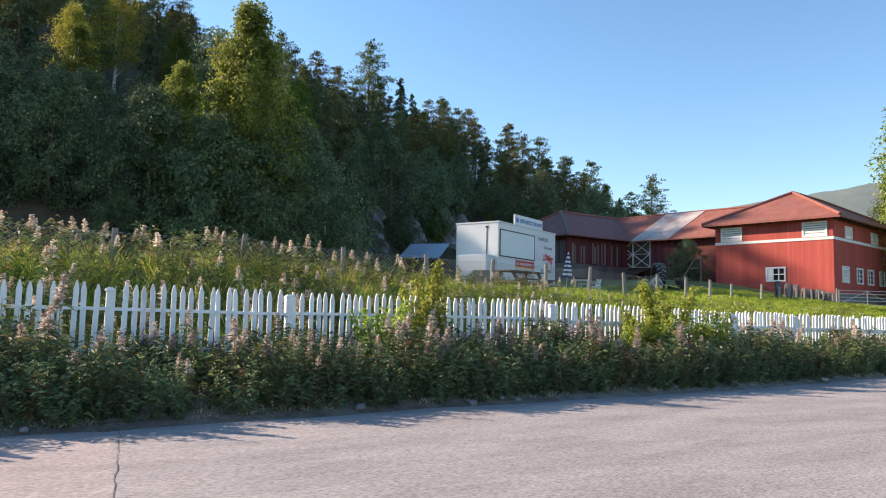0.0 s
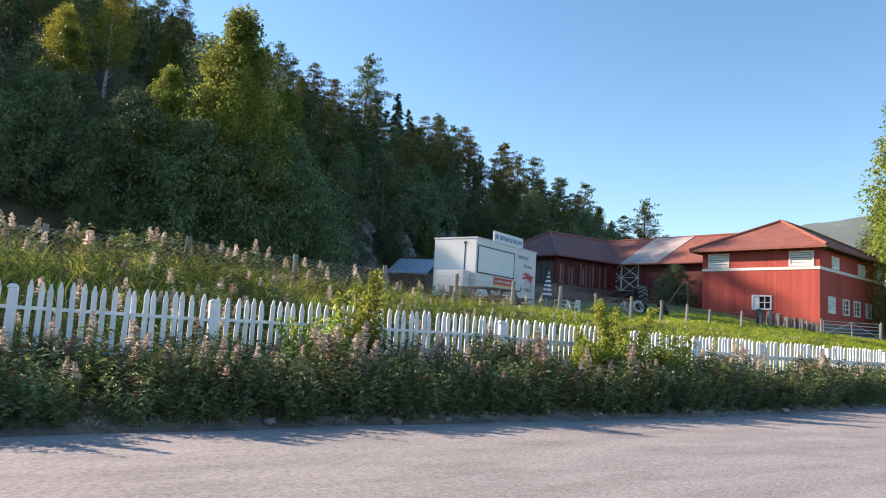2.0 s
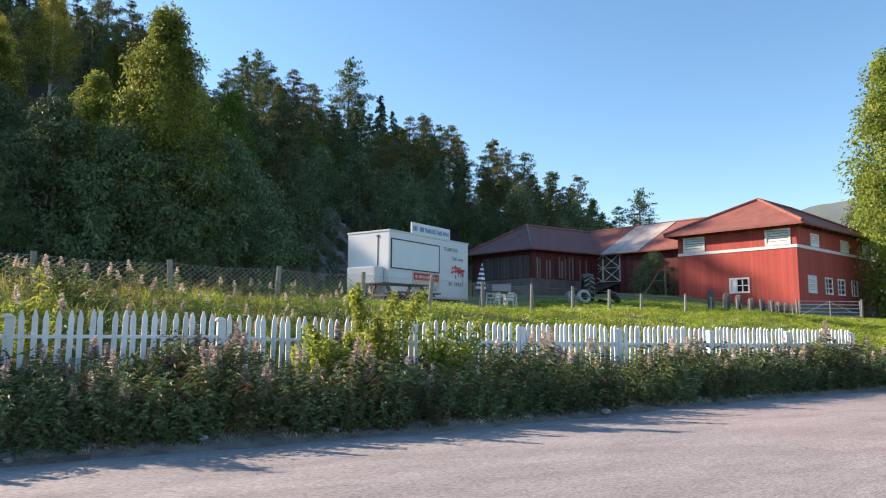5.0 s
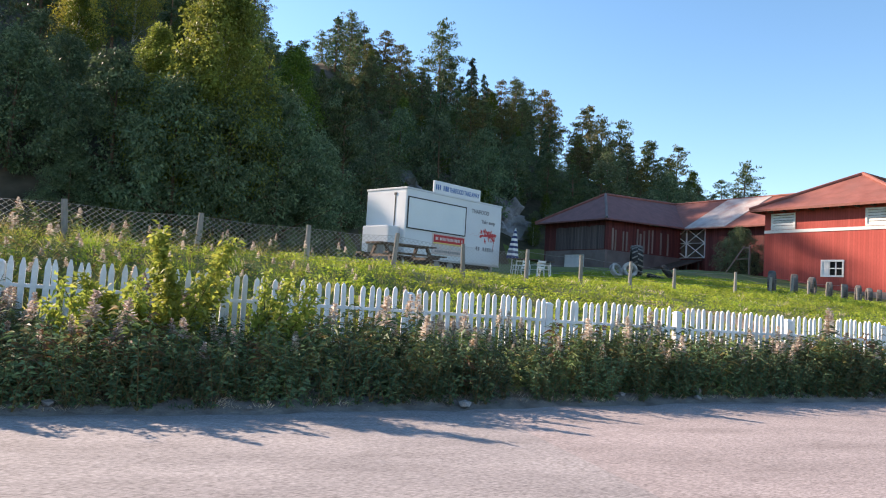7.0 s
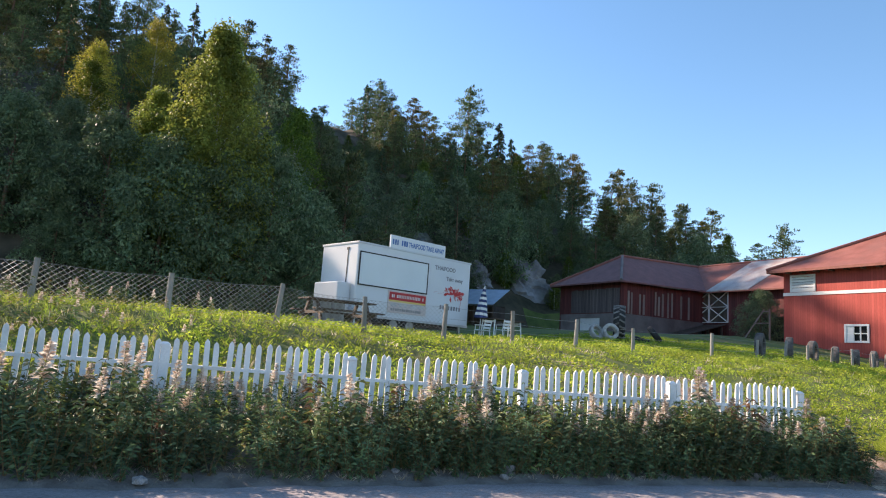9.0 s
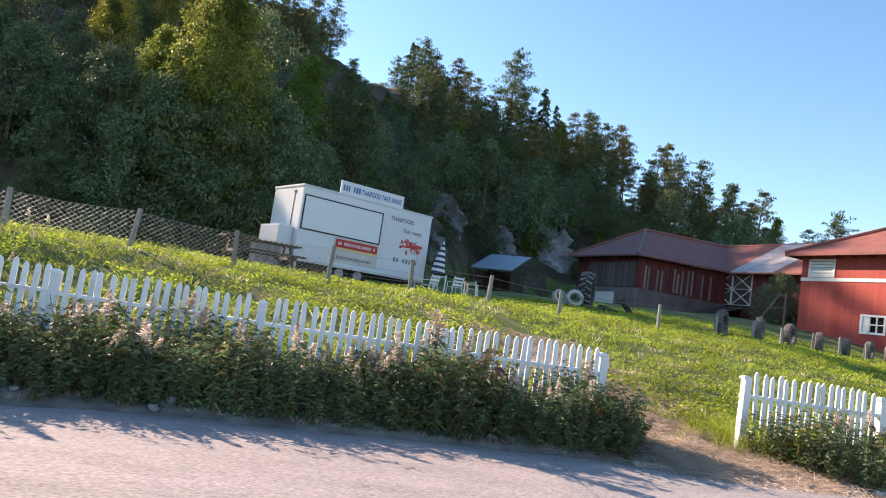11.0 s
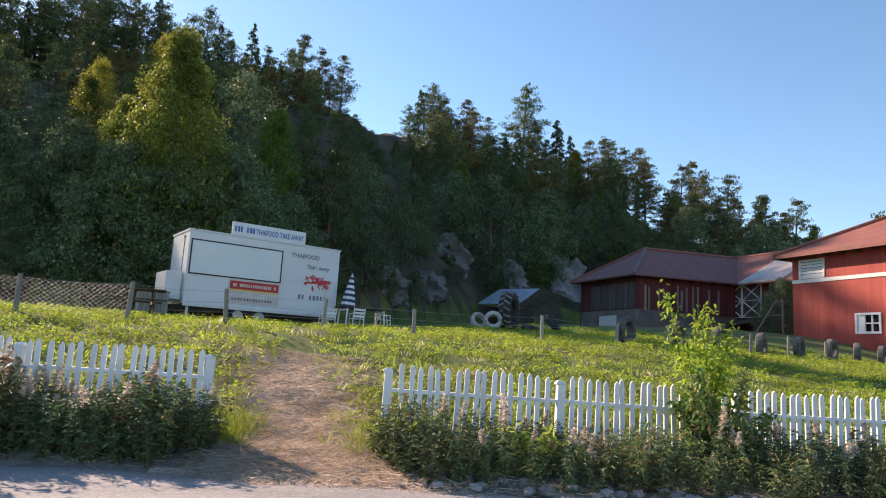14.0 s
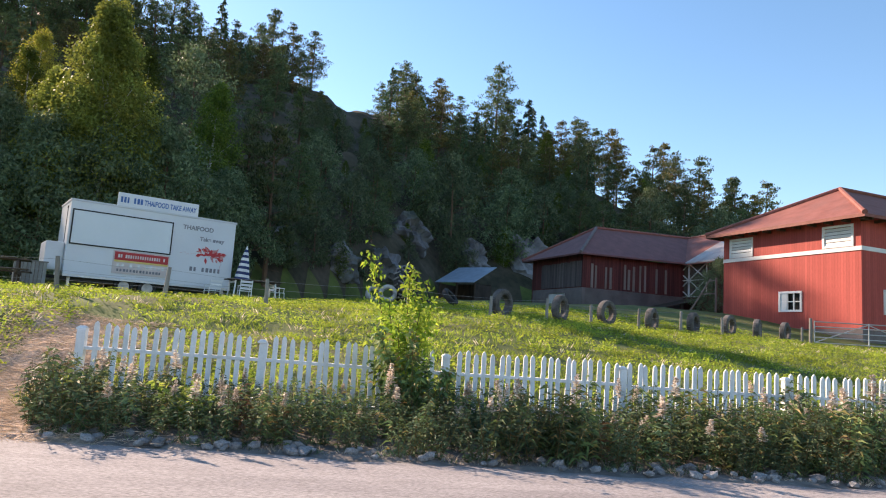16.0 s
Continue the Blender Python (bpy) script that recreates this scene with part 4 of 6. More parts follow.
def garden_chair(x, y, turn):
    th = empty("garden_chair", pose(x, y, gz(x, y), 0, 0, turn), "white garden chair by the food trailer", "chair", "white garden chairs")
    for i in range(4):
        part("seat_slat", box(-0.23, 0.23, -0.22 + i * 0.112, -0.12 + i * 0.112, 0.42, 0.445, 0.006), M_TRIM, th)
    for u in (-0.21, 0.21):
        part("front_leg", bar((u, -0.22, 0), (u, -0.2, 0.42), 0.035, 0.035, 8), M_TRIM, th)
        part("back_leg", bar((u, 0.26, 0), (u, 0.2, 0.42), 0.035, 0.035, 8), M_TRIM, th)
        part("back_post", bar((u, 0.2, 0.42), (u, 0.30, 0.86), 0.035, 0.035, 8), M_TRIM, th)
        part("armrest", box(u - 0.03, u + 0.03, -0.2, 0.25, 0.62, 0.65, 0.008), M_TRIM, th)
        part("arm_post", bar((u, -0.18, 0.42), (u, -0.18, 0.62), 0.03, 0.03, 8), M_TRIM, th)
    for i in range(3):
        part("back_slat", bar((-0.22, 0.225 + i * 0.032, 0.53 + i * 0.13), (0.22, 0.225 + i * 0.032, 0.53 + i * 0.13), 0.02, 0.085), M_TRIM, th)
    return th


garden_table(18.5, 23.9, 28)
for x, y, turn in ((17.45, 22.85, 215), (18.35, 23.3, 200), (19.25, 24.45, 70)):
    garden_chair(x, y, turn).scale = (0.85, 0.85, 0.8)

# ---- white picket fences ----
PICKET_H = 0.92


def picket_mesh(pointed):
    bm = bmesh.new()
    w, d, h = 0.0265, 0.010, PICKET_H
    if pointed:
        pr = [(-w, 0), (w, 0), (w, h - 0.085), (w * 0.3, h - 0.004), (-w * 0.3, h - 0.004), (-w, h - 0.085)]
    else:
        pr = [(-w, 0), (w, 0), (w, h - 0.06)] + [(w * math.cos(a), h - 0.06 + 0.06 * math.sin(a)) for a in (0.6, 1.57, 2.54)] + [(-w, h - 0.06)]
    f = [bm.verts.new((x, -d, z)) for x, z in pr]
    b = [bm.verts.new((x, d, z)) for x, z in pr]
    bm.faces.new(f)
    bm.faces.new(b[::-1])
    for i in range(len(pr)):
        j = (i + 1) % len(pr)
        bm.faces.new((f[j], f[i], b[i], b[j]))
    me = bpy.data.meshes.new("picket")
    bmesh.ops.recalc_face_normals(bm, faces=bm.faces)
    bm.to_mesh(me)
    bm.free()
    me.materials.append(M_WHITE)
    return me


def fence_top(x):
    return float(np.interp(x, [-6, -1, 2, 5, 8, 12, 17, 19, 23, 30], [1.26, 1.23, 1.19, 1.18, 1.10, 1.05, 1.0, 0.965, 0.90, 0.85]))


def picket_fence(posts, x0, x1, label, seed):
    rnd = random.Random(seed)
    th = empty("picket_fence", pose(x0, float(fence_y(x0)), gz(x0, float(fence_y(x0)))), label, "picket fence")
    inv = th.matrix_world.inverted()
    pm, rm_ = picket_mesh(True), picket_mesh(False)
    ang = math.degrees(math.atan2(float(fence_y(x1) - fence_y(x0)), x1 - x0))
    x = x0
    spots = []
    while x <= x1:
        spots.append(x)
        x += 0.098
    for i, x in enumerate(spots):
        if min(abs(x - a) for a in posts) < 0.06:
            continue
        ob = new("picket", pm if x < 7.2 else rm_)
        ob.parent = th
        y = float(fence_y(x)) - 0.03
        ob.matrix_local = inv @ pose(x + rnd.uniform(-0.008, 0.008), y, fence_top(x) - PICKET_H + rnd.uniform(-0.018, 0.018), rnd.uniform(-1, 1), rnd.uniform(-1.6, 1.6), ang + rnd.uniform(-3, 3))
    for a, b in zip(posts[:-1], posts[1:]):
        for drop in (0.27, 0.70):
            A = inv @ Vector((a - 0.03, float(fence_y(a)), fence_top(a) - drop + rnd.uniform(-0.01, 0.01)))
            end = 0.17 if b == 17.03 and drop > 0.5 else 0.03
            B = inv @ Vector((b + end, float(fence_y(b)), fence_top(b) - drop + rnd.uniform(-0.01, 0.01)))
            part("rail", bar(A, B, 0.085, 0.034), M_WHITE, th)
    for a in posts:
        y = float(fence_y(a))
        b = gz(a, y)
        bm = box(-0.044, 0.044, -0.044, 0.044, -0.15, fence_top(a) - b - 0.085, 0.006)
        bmesh.ops.transform(bm, matrix=inv @ pose(a, y - 0.012, b, rnd.uniform(-1.5, 1.5), rnd.uniform(-1.5, 1.5), ang), verts=bm.verts)
        post = part("post", bm, M_WHITE, th)
        bm = box(-0.05, 0.05, -0.05, 0.05, 0, 0.022, 0.006)
        bmesh.ops.create_cone(bm, cap_ends=True, segments=4, radius1=0.064, radius2=0.03, depth=0.02, matrix=pose(0, 0, 0.032, 0, 0, 45))
        bmesh.ops.transform(bm, matrix=inv @ pose(a, y - 0.012, fence_top(a) - 0.087, 0, 0, ang), verts=bm.verts)
        part("post_cap", bm, M_WHITE, post)


picket_fence([-4.4, -2.45, -0.53, 1.41, 3.4, 5.4, 7.45, 9.5, 11.35, 13.3, 15.2, 17.03], -4.4, 16.98, "white painted picket fence behind tall roadside weeds", 1)
picket_fence([18.87, 20.75, 22.8, 24.9, 27.0, 29.1, 31.2], 18.93, 31.2, "white painted picket fence with rounded tops", 2)


# ---- wire mesh fence ----
def mesh_fence():
    xs = [-6.0, -4.2, -2.35, -0.5, 1.4, 3.28, 5.19, 7.02, 8.88, 10.65, 12.32, 14.07, 15.8, 17.7, 19.75, 23.2, 25.6, 27.5, 29.2, 31.2, 33.2, 35.4, 37.6, 40.4]
    rnd = random.Random(11)
    x0, y0 = xs[0], float(wire_y(xs[0]))
    th = empty("wire_fence", pose(x0, y0, gz(x0, y0)), "diamond mesh wire fence on grey wooden posts", "wire fence")
    inv = th.matrix_world.inverted()
    tops = []
    for x in xs:
        y = float(wire_y(x))
        b = gz(x, y)
        h = 2.12 - b if x < 18 else rnd.uniform(0.62, 0.75)
        h += rnd.uniform(-0.04, 0.05)
        tops.append((x, y, b, h))
        lean = pose(x, y, b, rnd.uniform(-4, 4), rnd.uniform(-4, 4), rnd.uniform(0, 90))
        bm = bmesh.new()
        add_bar(bm, (0, 0, -0.2), (0, 0, h), 0.11, 0.085, 10)
        bmesh.ops.transform(bm, matrix=inv @ lean, verts=bm.verts)
        part("post", bm, M_POST, th)
    # the netting between the posts up to the trailer is full diamonds; further on only strands
    for i in range(len(tops) - 1):
        (xa, ya, ba, ha), (xb, yb, bb, hb) = tops[i], tops[i + 1]
        cu = bpy.data.curves.new("netting", "CURVE")
        cu.dimensions, cu.bevel_depth, cu.bevel_resolution = "3D", 0.0028 if xa < 16 else 0.003, 0
        A, B = Vector((xa, ya, ba)), Vector((xb, yb, bb))
        ln = (B - A).length

        def at(s, t):
            p = A.lerp(B, s)
            p.z += 0.06 + (ha * (1 - s) + hb * s - 0.12) * t - 0.035 * math.sin(math.pi * s) * t
            return inv @ p
        lines = [[at(0, 1), at(0.5, 1), at(1, 1)], [at(0, 0), at(1, 0)]]
        hh = (ha + hb) / 2
        if xa < 13:
            step = 0.10
            k = int(ln / step)
            run = hh / ln
            for j in range(-int(hh / step) - 1, k + 1):
                s0, s1 = j / k, j / k + run
                for flip in (0, 1):
                    a0, a1 = max(0, s0), min(1, s1)
                    if a1 <= a0:
                        continue
                    t0, t1 = (a0 - s0) / run, (a1 - s0) / run
                    if flip:
                        t0, t1 = 1 - t0, 1 - t1
                    lines.append([at(a0, t0), at((a0 + a1) / 2, (t0 + t1) / 2), at(a1, t1)])
        else:
            for t in (0.3, 0.62):
                lines.append([at(0, t), at(0.5, t), at(1, t)])
        for pts in lines:
            sp = cu.splines.new("POLY")
            sp.points.add(len(pts) - 1)
            for q, v in zip(sp.points, pts):
                q.co = (*v, 1)
        cu.materials.append(M_WIRE)
        tmp = new("netting", cu)
        me = bpy.data.meshes.new_from_object(tmp.evaluated_get(bpy.context.evaluated_depsgraph_get()))
        bpy.data.objects.remove(tmp)
        ob = new("netting", me)
        ob.parent = th


mesh_fence()


# ---- tyres ----
def tyre(x, y, r, width, m, label, material, lugs=0, seg=28):
    bm = bmesh.new()
    tyre_ring(bm, r, width, seg)
    th = part("tyre", bm, material)
    th.matrix_world = m
    tagged(th, label, "tyre", "old tyres in the yard")
    if lugs:
        for i in range(lugs):
            a = 2 * math.pi * i / lugs
            for s in (-1, 1):
                b2 = a + (math.pi / lugs if s > 0 else 0)
                bm = bmesh.new()
                P, Q = (r * math.cos(b2), r * math.sin(b2), s * width * 0.02), ((r - 0.03) * math.cos(b2 + 0.16), (r - 0.03) * math.sin(b2 + 0.16), s * width * 0.5)
                add_bar(bm, P, Q, 0.07, 0.055)
                # lugs in the lighter rubber, with the highlight in its colour
                part("lug", bm, M_RUBBER_LUG_LIT, th)
    return th


zt = gz(23.6, 24.9)
tyre(23.6, 24.9, 0.68, 0.44, Matrix.Translation((23.6, 24.9, zt + 0.65)) @ pose(0, 0, 0, 90, 0, 61), "big tractor tyre standing upright with heavy lugs", M_RUBBER, 18, 40)
for i, (x, y, tilt, yaw, r) in enumerate([(22.5, 24.6, 62, 15, 0.31), (22.95, 24.35, 75, -10, 0.31), (24.35, 24.6, 14, 40, 0.36), (25.2, 25.0, 50, 60, 0.36)]):
    tyre(x, y, r, 0.2, Matrix.Translation((x, y, gz(x, y) + r * math.sin(radians(tilt)) + 0.03)) @ pose(0, 0, 0, 0, 0, yaw) @ pose(0, 0, 0, tilt, 0, 0),
         "white-painted car tyre leaning in the grass" if i < 2 else "old car tyre lying against others in the grass", M_TYRE_WHITE if i < 2 else M_RUBBER)
for i, x in enumerate([26.0, 28.05, 29.9, 31.9, 33.95, 35.9, 37.6, 39.4]):
    y = float(wire_y(x)) + 0.16
    tyre(x, y, 0.42, 0.24, Matrix.Translation((x, y, gz(x, y) + 0.38)) @ pose(0, 0, 0, 90, 0, 41 + 8 * math.sin(i * 2.3)), "worn tyre standing upright against a fence post", M_RUBBER_WORN)


# ---- steel field gate ----
def field_gate():
    A, B = Vector((40.9, 27.2, 1.6)), Vector((45.2, 26.2, 1.65))
    ln = (B - A).length
    th = empty("field_gate", pose(A.x, A.y, gz(A.x, A.y) - 0.02, 0, 0, math.degrees(math.atan2(B.y - A.y, B.x - A.x))), "galvanised tubular steel field gate, closed", "gate")
    for z in (0.15, 0.38, 0.6, 0.82, 1.02):
        part("rail", bar((0.05, 0, z), (ln - 0.05, 0, z), 0.045, 0.045, 8), M_STEEL, th)
    for x in (0.05, ln / 2, ln - 0.05):
        part("upright", bar((x, 0, 0.1), (x, 0, 1.06), 0.05, 0.05, 8), M_STEEL, th)
    part("brace", bar((0.05, 0.03, 0.15), (ln / 2, 0.03, 1.0), 0.04, 0.04, 8), M_STEEL, th)
    part("brace", bar((ln - 0.05, 0.03, 0.15), (ln / 2, 0.03, 1.0), 0.04, 0.04, 8), M_STEEL, th)
    for x in (-0.1, ln + 0.1):
        part("gatepost", bar((x, 0, -0.2), (x, 0, 1.15), 0.14, 0.12, 10), M_POST, th)


field_gate()

# leaning timber frame in the yard
def timber_frame():
    z = gz(44.5, 42.4)
    th = empty("timber_frame", pose(44.5, 42.4, z), "grey leaning timber frame standing in the farm yard", "timber frame")
    part("post", bar((0.34, -0.63, -0.1), (0.34, -0.63, 2.2), 0.1, 0.1), M_PALE_BOARD, th)
    part("prop", bar((-0.75, 0.75, -0.1), (0.15, -0.3, 2.15), 0.09, 0.09), M_PALE_BOARD, th)
    part("crossbar", bar((-0.25, 0.17, 1.15), (0.34, -0.6, 1.2), 0.07, 0.07), M_PALE_BOARD, th)
    part("crossbar", bar((0.1, -0.25, 2.0), (0.4, -0.65, 2.05), 0.07, 0.07), M_PALE_BOARD, th)


timber_frame()


# ---- vegetation ----
class Sheaf:
    """Gathers quads of many plants into arrays."""

    def __init__(self):
        self.V, self.F, self.I, self.n = [], [], [], 0

    def add(self, V, F, I):
        self.V.append(V)
        self.F.append(F + self.n)
        self.I.append(I)
        self.n += len(V)

    def mesh(self, name, mats):
        return raw_mesh(name, np.concatenate(self.V), np.concatenate(self.F), mats, np.concatenate(self.I))

    def arrays(self):
        return np.concatenate(self.V), np.concatenate(self.F), np.concatenate(self.I)


def leaves(base, way, length, width, mat_id, rng, droop=0.25):
    """Diamond leaves, one quad each, from base points along ways."""
    base, way = np.asarray(base, float), np.asarray(way, float)
    n = len(base)
    way = way / np.maximum(np.linalg.norm(way, axis=1, keepdims=True), 1e-6)
    side = np.cross(way, rng.normal(size=(n, 3)))
    side /= np.maximum(np.linalg.norm(side, axis=1, keepdims=True), 1e-6)
    L, W = np.broadcast_to(length, n)[:, None], np.broadcast_to(width, n)[:, None]
    tip = base + way * L + np.array([0, 0, -1]) * L * droop
    mid = base + way * L * 0.45
    V = np.stack([base, mid + side * W / 2, tip, mid - side * W / 2], 1).reshape(-1, 3)
    F = np.arange(4 * n).reshape(-1, 4)
    return V, F, np.full(n, mat_id)


def stem(p0, p1, w, mat_id):
    """Two crossed thin quads."""
    p0, p1 = np.array(p0, float), np.array(p1, float)
    V = []
    for s in (np.array([w, 0, 0]), np.array([0, w, 0])):
        V += [p0 - s, p0 + s, p1 + s * 0.5, p1 - s * 0.5]
    return np.array(V), np.arange(8).reshape(2, 4), np.full(2, mat_id)


def fireweed(rng, h, seed_head=True):
    """Material slots: 0 stem, 1 leaf, 2 fluff."""
    s = Sheaf()
    lean = rng.normal(0, 0.07, 2) * h
    at = lambda t: np.stack([lean[0] * t ** 1.5, lean[1] * t ** 1.5, h * t], -1)
    s.add(*stem(at(np.array(0.0)), at(np.array(0.6)), 0.004, 0))
    s.add(*stem(at(np.array(0.6)), at(np.array(1.0)), 0.003, 0))
    n = int(52 * h / 0.9)
    t = rng.uniform(0.12, 0.80 if seed_head else 0.98, n)
    a = rng.uniform(0, 2 * np.pi, n)
    way = np.stack([np.cos(a), np.sin(a), rng.uniform(-0.1, 0.7, n)], 1)
    s.add(*leaves(at(t), way, rng.uniform(0.09, 0.18, n), rng.uniform(0.018, 0.034, n), 1, rng, 0.4))
    if seed_head:
        n = 120
        t = rng.uniform(0.72, 1.0, n)
        a = rng.uniform(0, 2 * np.pi, n)
        way = np.stack([np.cos(a), np.sin(a), rng.uniform(-0.2, 0.9, n)], 1)
        l = (1.05 - t) / 0.33 * 0.075 + 0.022
        s.add(*leaves(at(t), way, l * rng.uniform(0.7, 1.4, n), rng.uniform(0.012, 0.030, n), 2, rng, 0.1))
    return s.arrays()


def herb(rng, h, stems=3, leaf_n=19):
    s = Sheaf()
    for k in range(stems):
        lean = rng.normal(0, 0.22, 2) * h
        hh = h * rng.uniform(0.6, 1)
        s.add(*stem((0, 0, 0), (lean[0], lean[1], hh), 0.004, 0))
        n = leaf_n
        t = rng.uniform(0.08, 1, n)
        a = rng.uniform(0, 2 * np.pi, n)
        base = np.stack([lean[0] * t, lean[1] * t, hh * t], 1)
        way = np.stack([np.cos(a), np.sin(a), rng.uniform(-0.2, 0.6, n)], 1)
        s.add(*leaves(base, way, rng.uniform(0.035, 0.085, n), rng.uniform(0.012, 0.03, n), 1, rng, 0.3))
    return s.arrays()


def tuft(rng, h, n=12, spread=0.12, width=0.006, mid=1):
    a = rng.uniform(0, 2 * np.pi, n)
    base = np.stack([np.cos(a), np.sin(a), np.zeros(n)], 1) * rng.uniform(0, spread * 0.4, (n, 1))
    way = np.stack([np.cos(a) * 0.5, np.sin(a) * 0.5, np.full(n, 1.0)], 1) + rng.normal(0, 0.2, (n, 3))
    return leaves(base, way, h * rng.uniform(0.6, 1.1, n), width * rng.uniform(0.8, 1.6, n), mid, rng, 0.2)


def rosette(rng, h, n=18):
    a = rng.uniform(0, 2 * np.pi, n)
    base = np.stack([np.cos(a), np.sin(a), np.zeros(n)], 1) * rng.uniform(0.02, 0.16, (n, 1)) + np.stack([np.zeros(n), np.zeros(n), rng.uniform(0.3, 1, n) * h], 1)
    way = np.stack([np.cos(a), np.sin(a), rng.uniform(-0.3, 0.9, n)], 1) + rng.normal(0, 0.3, (n, 3))
    return leaves(base, way, rng.uniform(0.035, 0.075, n), rng.uniform(0.018, 0.036, n), 0, rng, 0.15)


def scatter(name, spots, protos, mats, rng, label, category, size=(0.8, 1.2), sink=0.02, taper=None):
    s = Sheaf()
    zs = ground_z(spots[:, 0], spots[:, 1])
    for (x, y), z in zip(spots, zs):
        V, F, I = protos[rng.integers(len(protos))]
        a, k = rng.uniform(0, 2 * np.pi), rng.uniform(*size) * (float(taper(x, y)) if taper else 1.0)
        c, q = math.cos(a) * k, math.sin(a) * k
        W = np.stack([V[:, 0] * c - V[:, 1] * q + x, V[:, 0] * q + V[:, 1] * c + y, V[:, 2] * k + z - sink], 1)
        s.add(W, F, I)
    ob = new(name, s.mesh(name, mats))
    return tagged(ob, label, category, kind="stuff")


def patchy(x, y, s=1.0):
    return 0.5 + 0.5 * np.sin(x * 1.3 * s + 1.7 * np.sin(y * 0.9 * s + x * 0.37 * s)) * np.sin(y * 1.1 * s + 1.3 * np.sin(x * 0.71 * s))


def off_path(x, y):
    half = np.interp(y, [7, 8.3, 10, 12, 13.5, 18, 22], [1.1, 0.75, 0.72, 0.5, 0.25, 0.12, -0.2])
    return np.abs(x - 17.95 + 0.10 * (y - 9)) > half + 0.12 * np.sin(y * 3 + x)


rw = np.random.default_rng(21)
FW = [fireweed(rw, h) for h in (0.7, 0.8, 0.85, 0.9, 0.95, 1.05)]
FG = [fireweed(rw, h, False) for h in (0.45, 0.55, 0.65, 0.75)]
HB = [herb(rw, h, 4, 26) for h in (0.42, 0.52, 0.6, 0.7)]

def strip_height(x, y):
    """How tall the roadside growth stands: higher to the west, lower where it thins out."""
    back = np.clip((y - edge_y(x)) / np.maximum(fence_y(x) - edge_y(x), 0.3), 0, 1)
    base = np.interp(x, [-6, -1, 0.5, 1.6, 2.4, 8, 13, 17, 19, 24, 31], [1.02, 0.98, 0.86, 0.76, 0.88, 0.9, 0.94, 0.92, 0.76, 0.88, 0.95])
    return base * (1.06 - 0.26 * back) * (0.68 + 0.62 * patchy(x, y, 1.9))


# roadside strip in front of the pickets
n = 9200
x = rw.uniform(-5.5, 31, n)
t = rw.uniform(0, 1, n)
e, f = edge_y(x), fence_y(x)
y = e + 0.10 + (f - e - 0.16) * t
ok = off_path(x, y) & (rw.uniform(0, 1, n) < 0.45 + 0.55 * patchy(x, y))
x, y, t = x[ok], y[ok], t[ok]
spots = np.stack([x, y], 1)
kind = rw.uniform(0, 1, len(x))
k1 = kind < 0.36
scatter("roadside_herbs", spots[k1], HB, [M_STEM, L_DARKWEED], rw, "dense dark green herbs along the road edge", "weeds", (0.7, 1.15), taper=strip_height)
k2 = (kind >= 0.36) & (kind < 0.74) & (t > 0.03)
scatter("leafy_weeds", spots[k2], FG, [M_STEM, L_WEED, L_SEED], rw, "leafy green willowherb stems on the bank", "weeds", (0.65, 1.05), taper=strip_height)
k3 = (kind >= 0.74) & (kind < 0.92) & (t > 0.05) & (patchy(x + 3.1, y * 1.4, 2.6) > 0.42) & (rw.uniform(0, 1, len(x)) < np.interp(x, [-5, 8, 17, 31], [0.95, 0.8, 0.7, 0.5]))
scatter("seeding_willowherb", spots[k3 & (x < 8)], FW, [M_STEM, L_WITHER, L_SEED], rw, "withering willowherb gone to pale fluffy seed by the road", "weeds", (0.6, 0.95), taper=strip_height)
scatter("seeding_willowherb", spots[k3 & (x >= 8)], FW, [M_STEM, L_DARKWEED, L_SEED], rw, "dark green willowherb gone to pale fluffy seed by the road", "weeds", (0.6, 0.95), taper=strip_height)
scatter("russet_weeds", spots[kind >= np.where(x < 8, 0.94, 0.975)], FG, [M_STEM, L_RUSSET, L_SEED], rw, "reddish brown withering weeds on the bank", "weeds", (0.65, 1.05), taper=strip_height)
n = 1500
x = rw.uniform(-5.5, 31, n)
y = edge_y(x) + 0.06 + 0.45 * rw.uniform(0, 1, n)
ok = off_path(x, y) & (patchy(x, y, 1.4) > 0.2) & (x < 17)
scatter("edge_herbs", np.stack([x, y], 1)[ok], HB, [M_STEM, L_DARKWEED], rw, "dark green herbs spilling over the road edge", "weeds", (0.6, 1.05))
n = 1500
x = rw.uniform(-5.5, 31, n)
y = edge_y(x) + 0.08 + rw.uniform(0, 0.5, n) ** 1.5
ok = off_path(x, y)
GT = [tuft(rw, h, 12, 0.14, 0.006, 0) for h in (0.07, 0.1, 0.14)]
dry = rw.uniform(0, 1, n) < 0.7
scatter("dry_verge_grass", np.stack([x, y], 1)[ok & dry], GT, [L_DRY], rw, "short dry grass at the asphalt edge", "grass", (0.5, 0.9))
scatter("verge_grass", np.stack([x, y], 1)[ok & ~dry], GT, [L_DARKWEED], rw, "ragged green grass at the asphalt edge", "grass")

def bank_height(x, y):
    return np.interp(x, [1, 4, 7, 11], [1.0, 0.88, 0.62, 0.5])


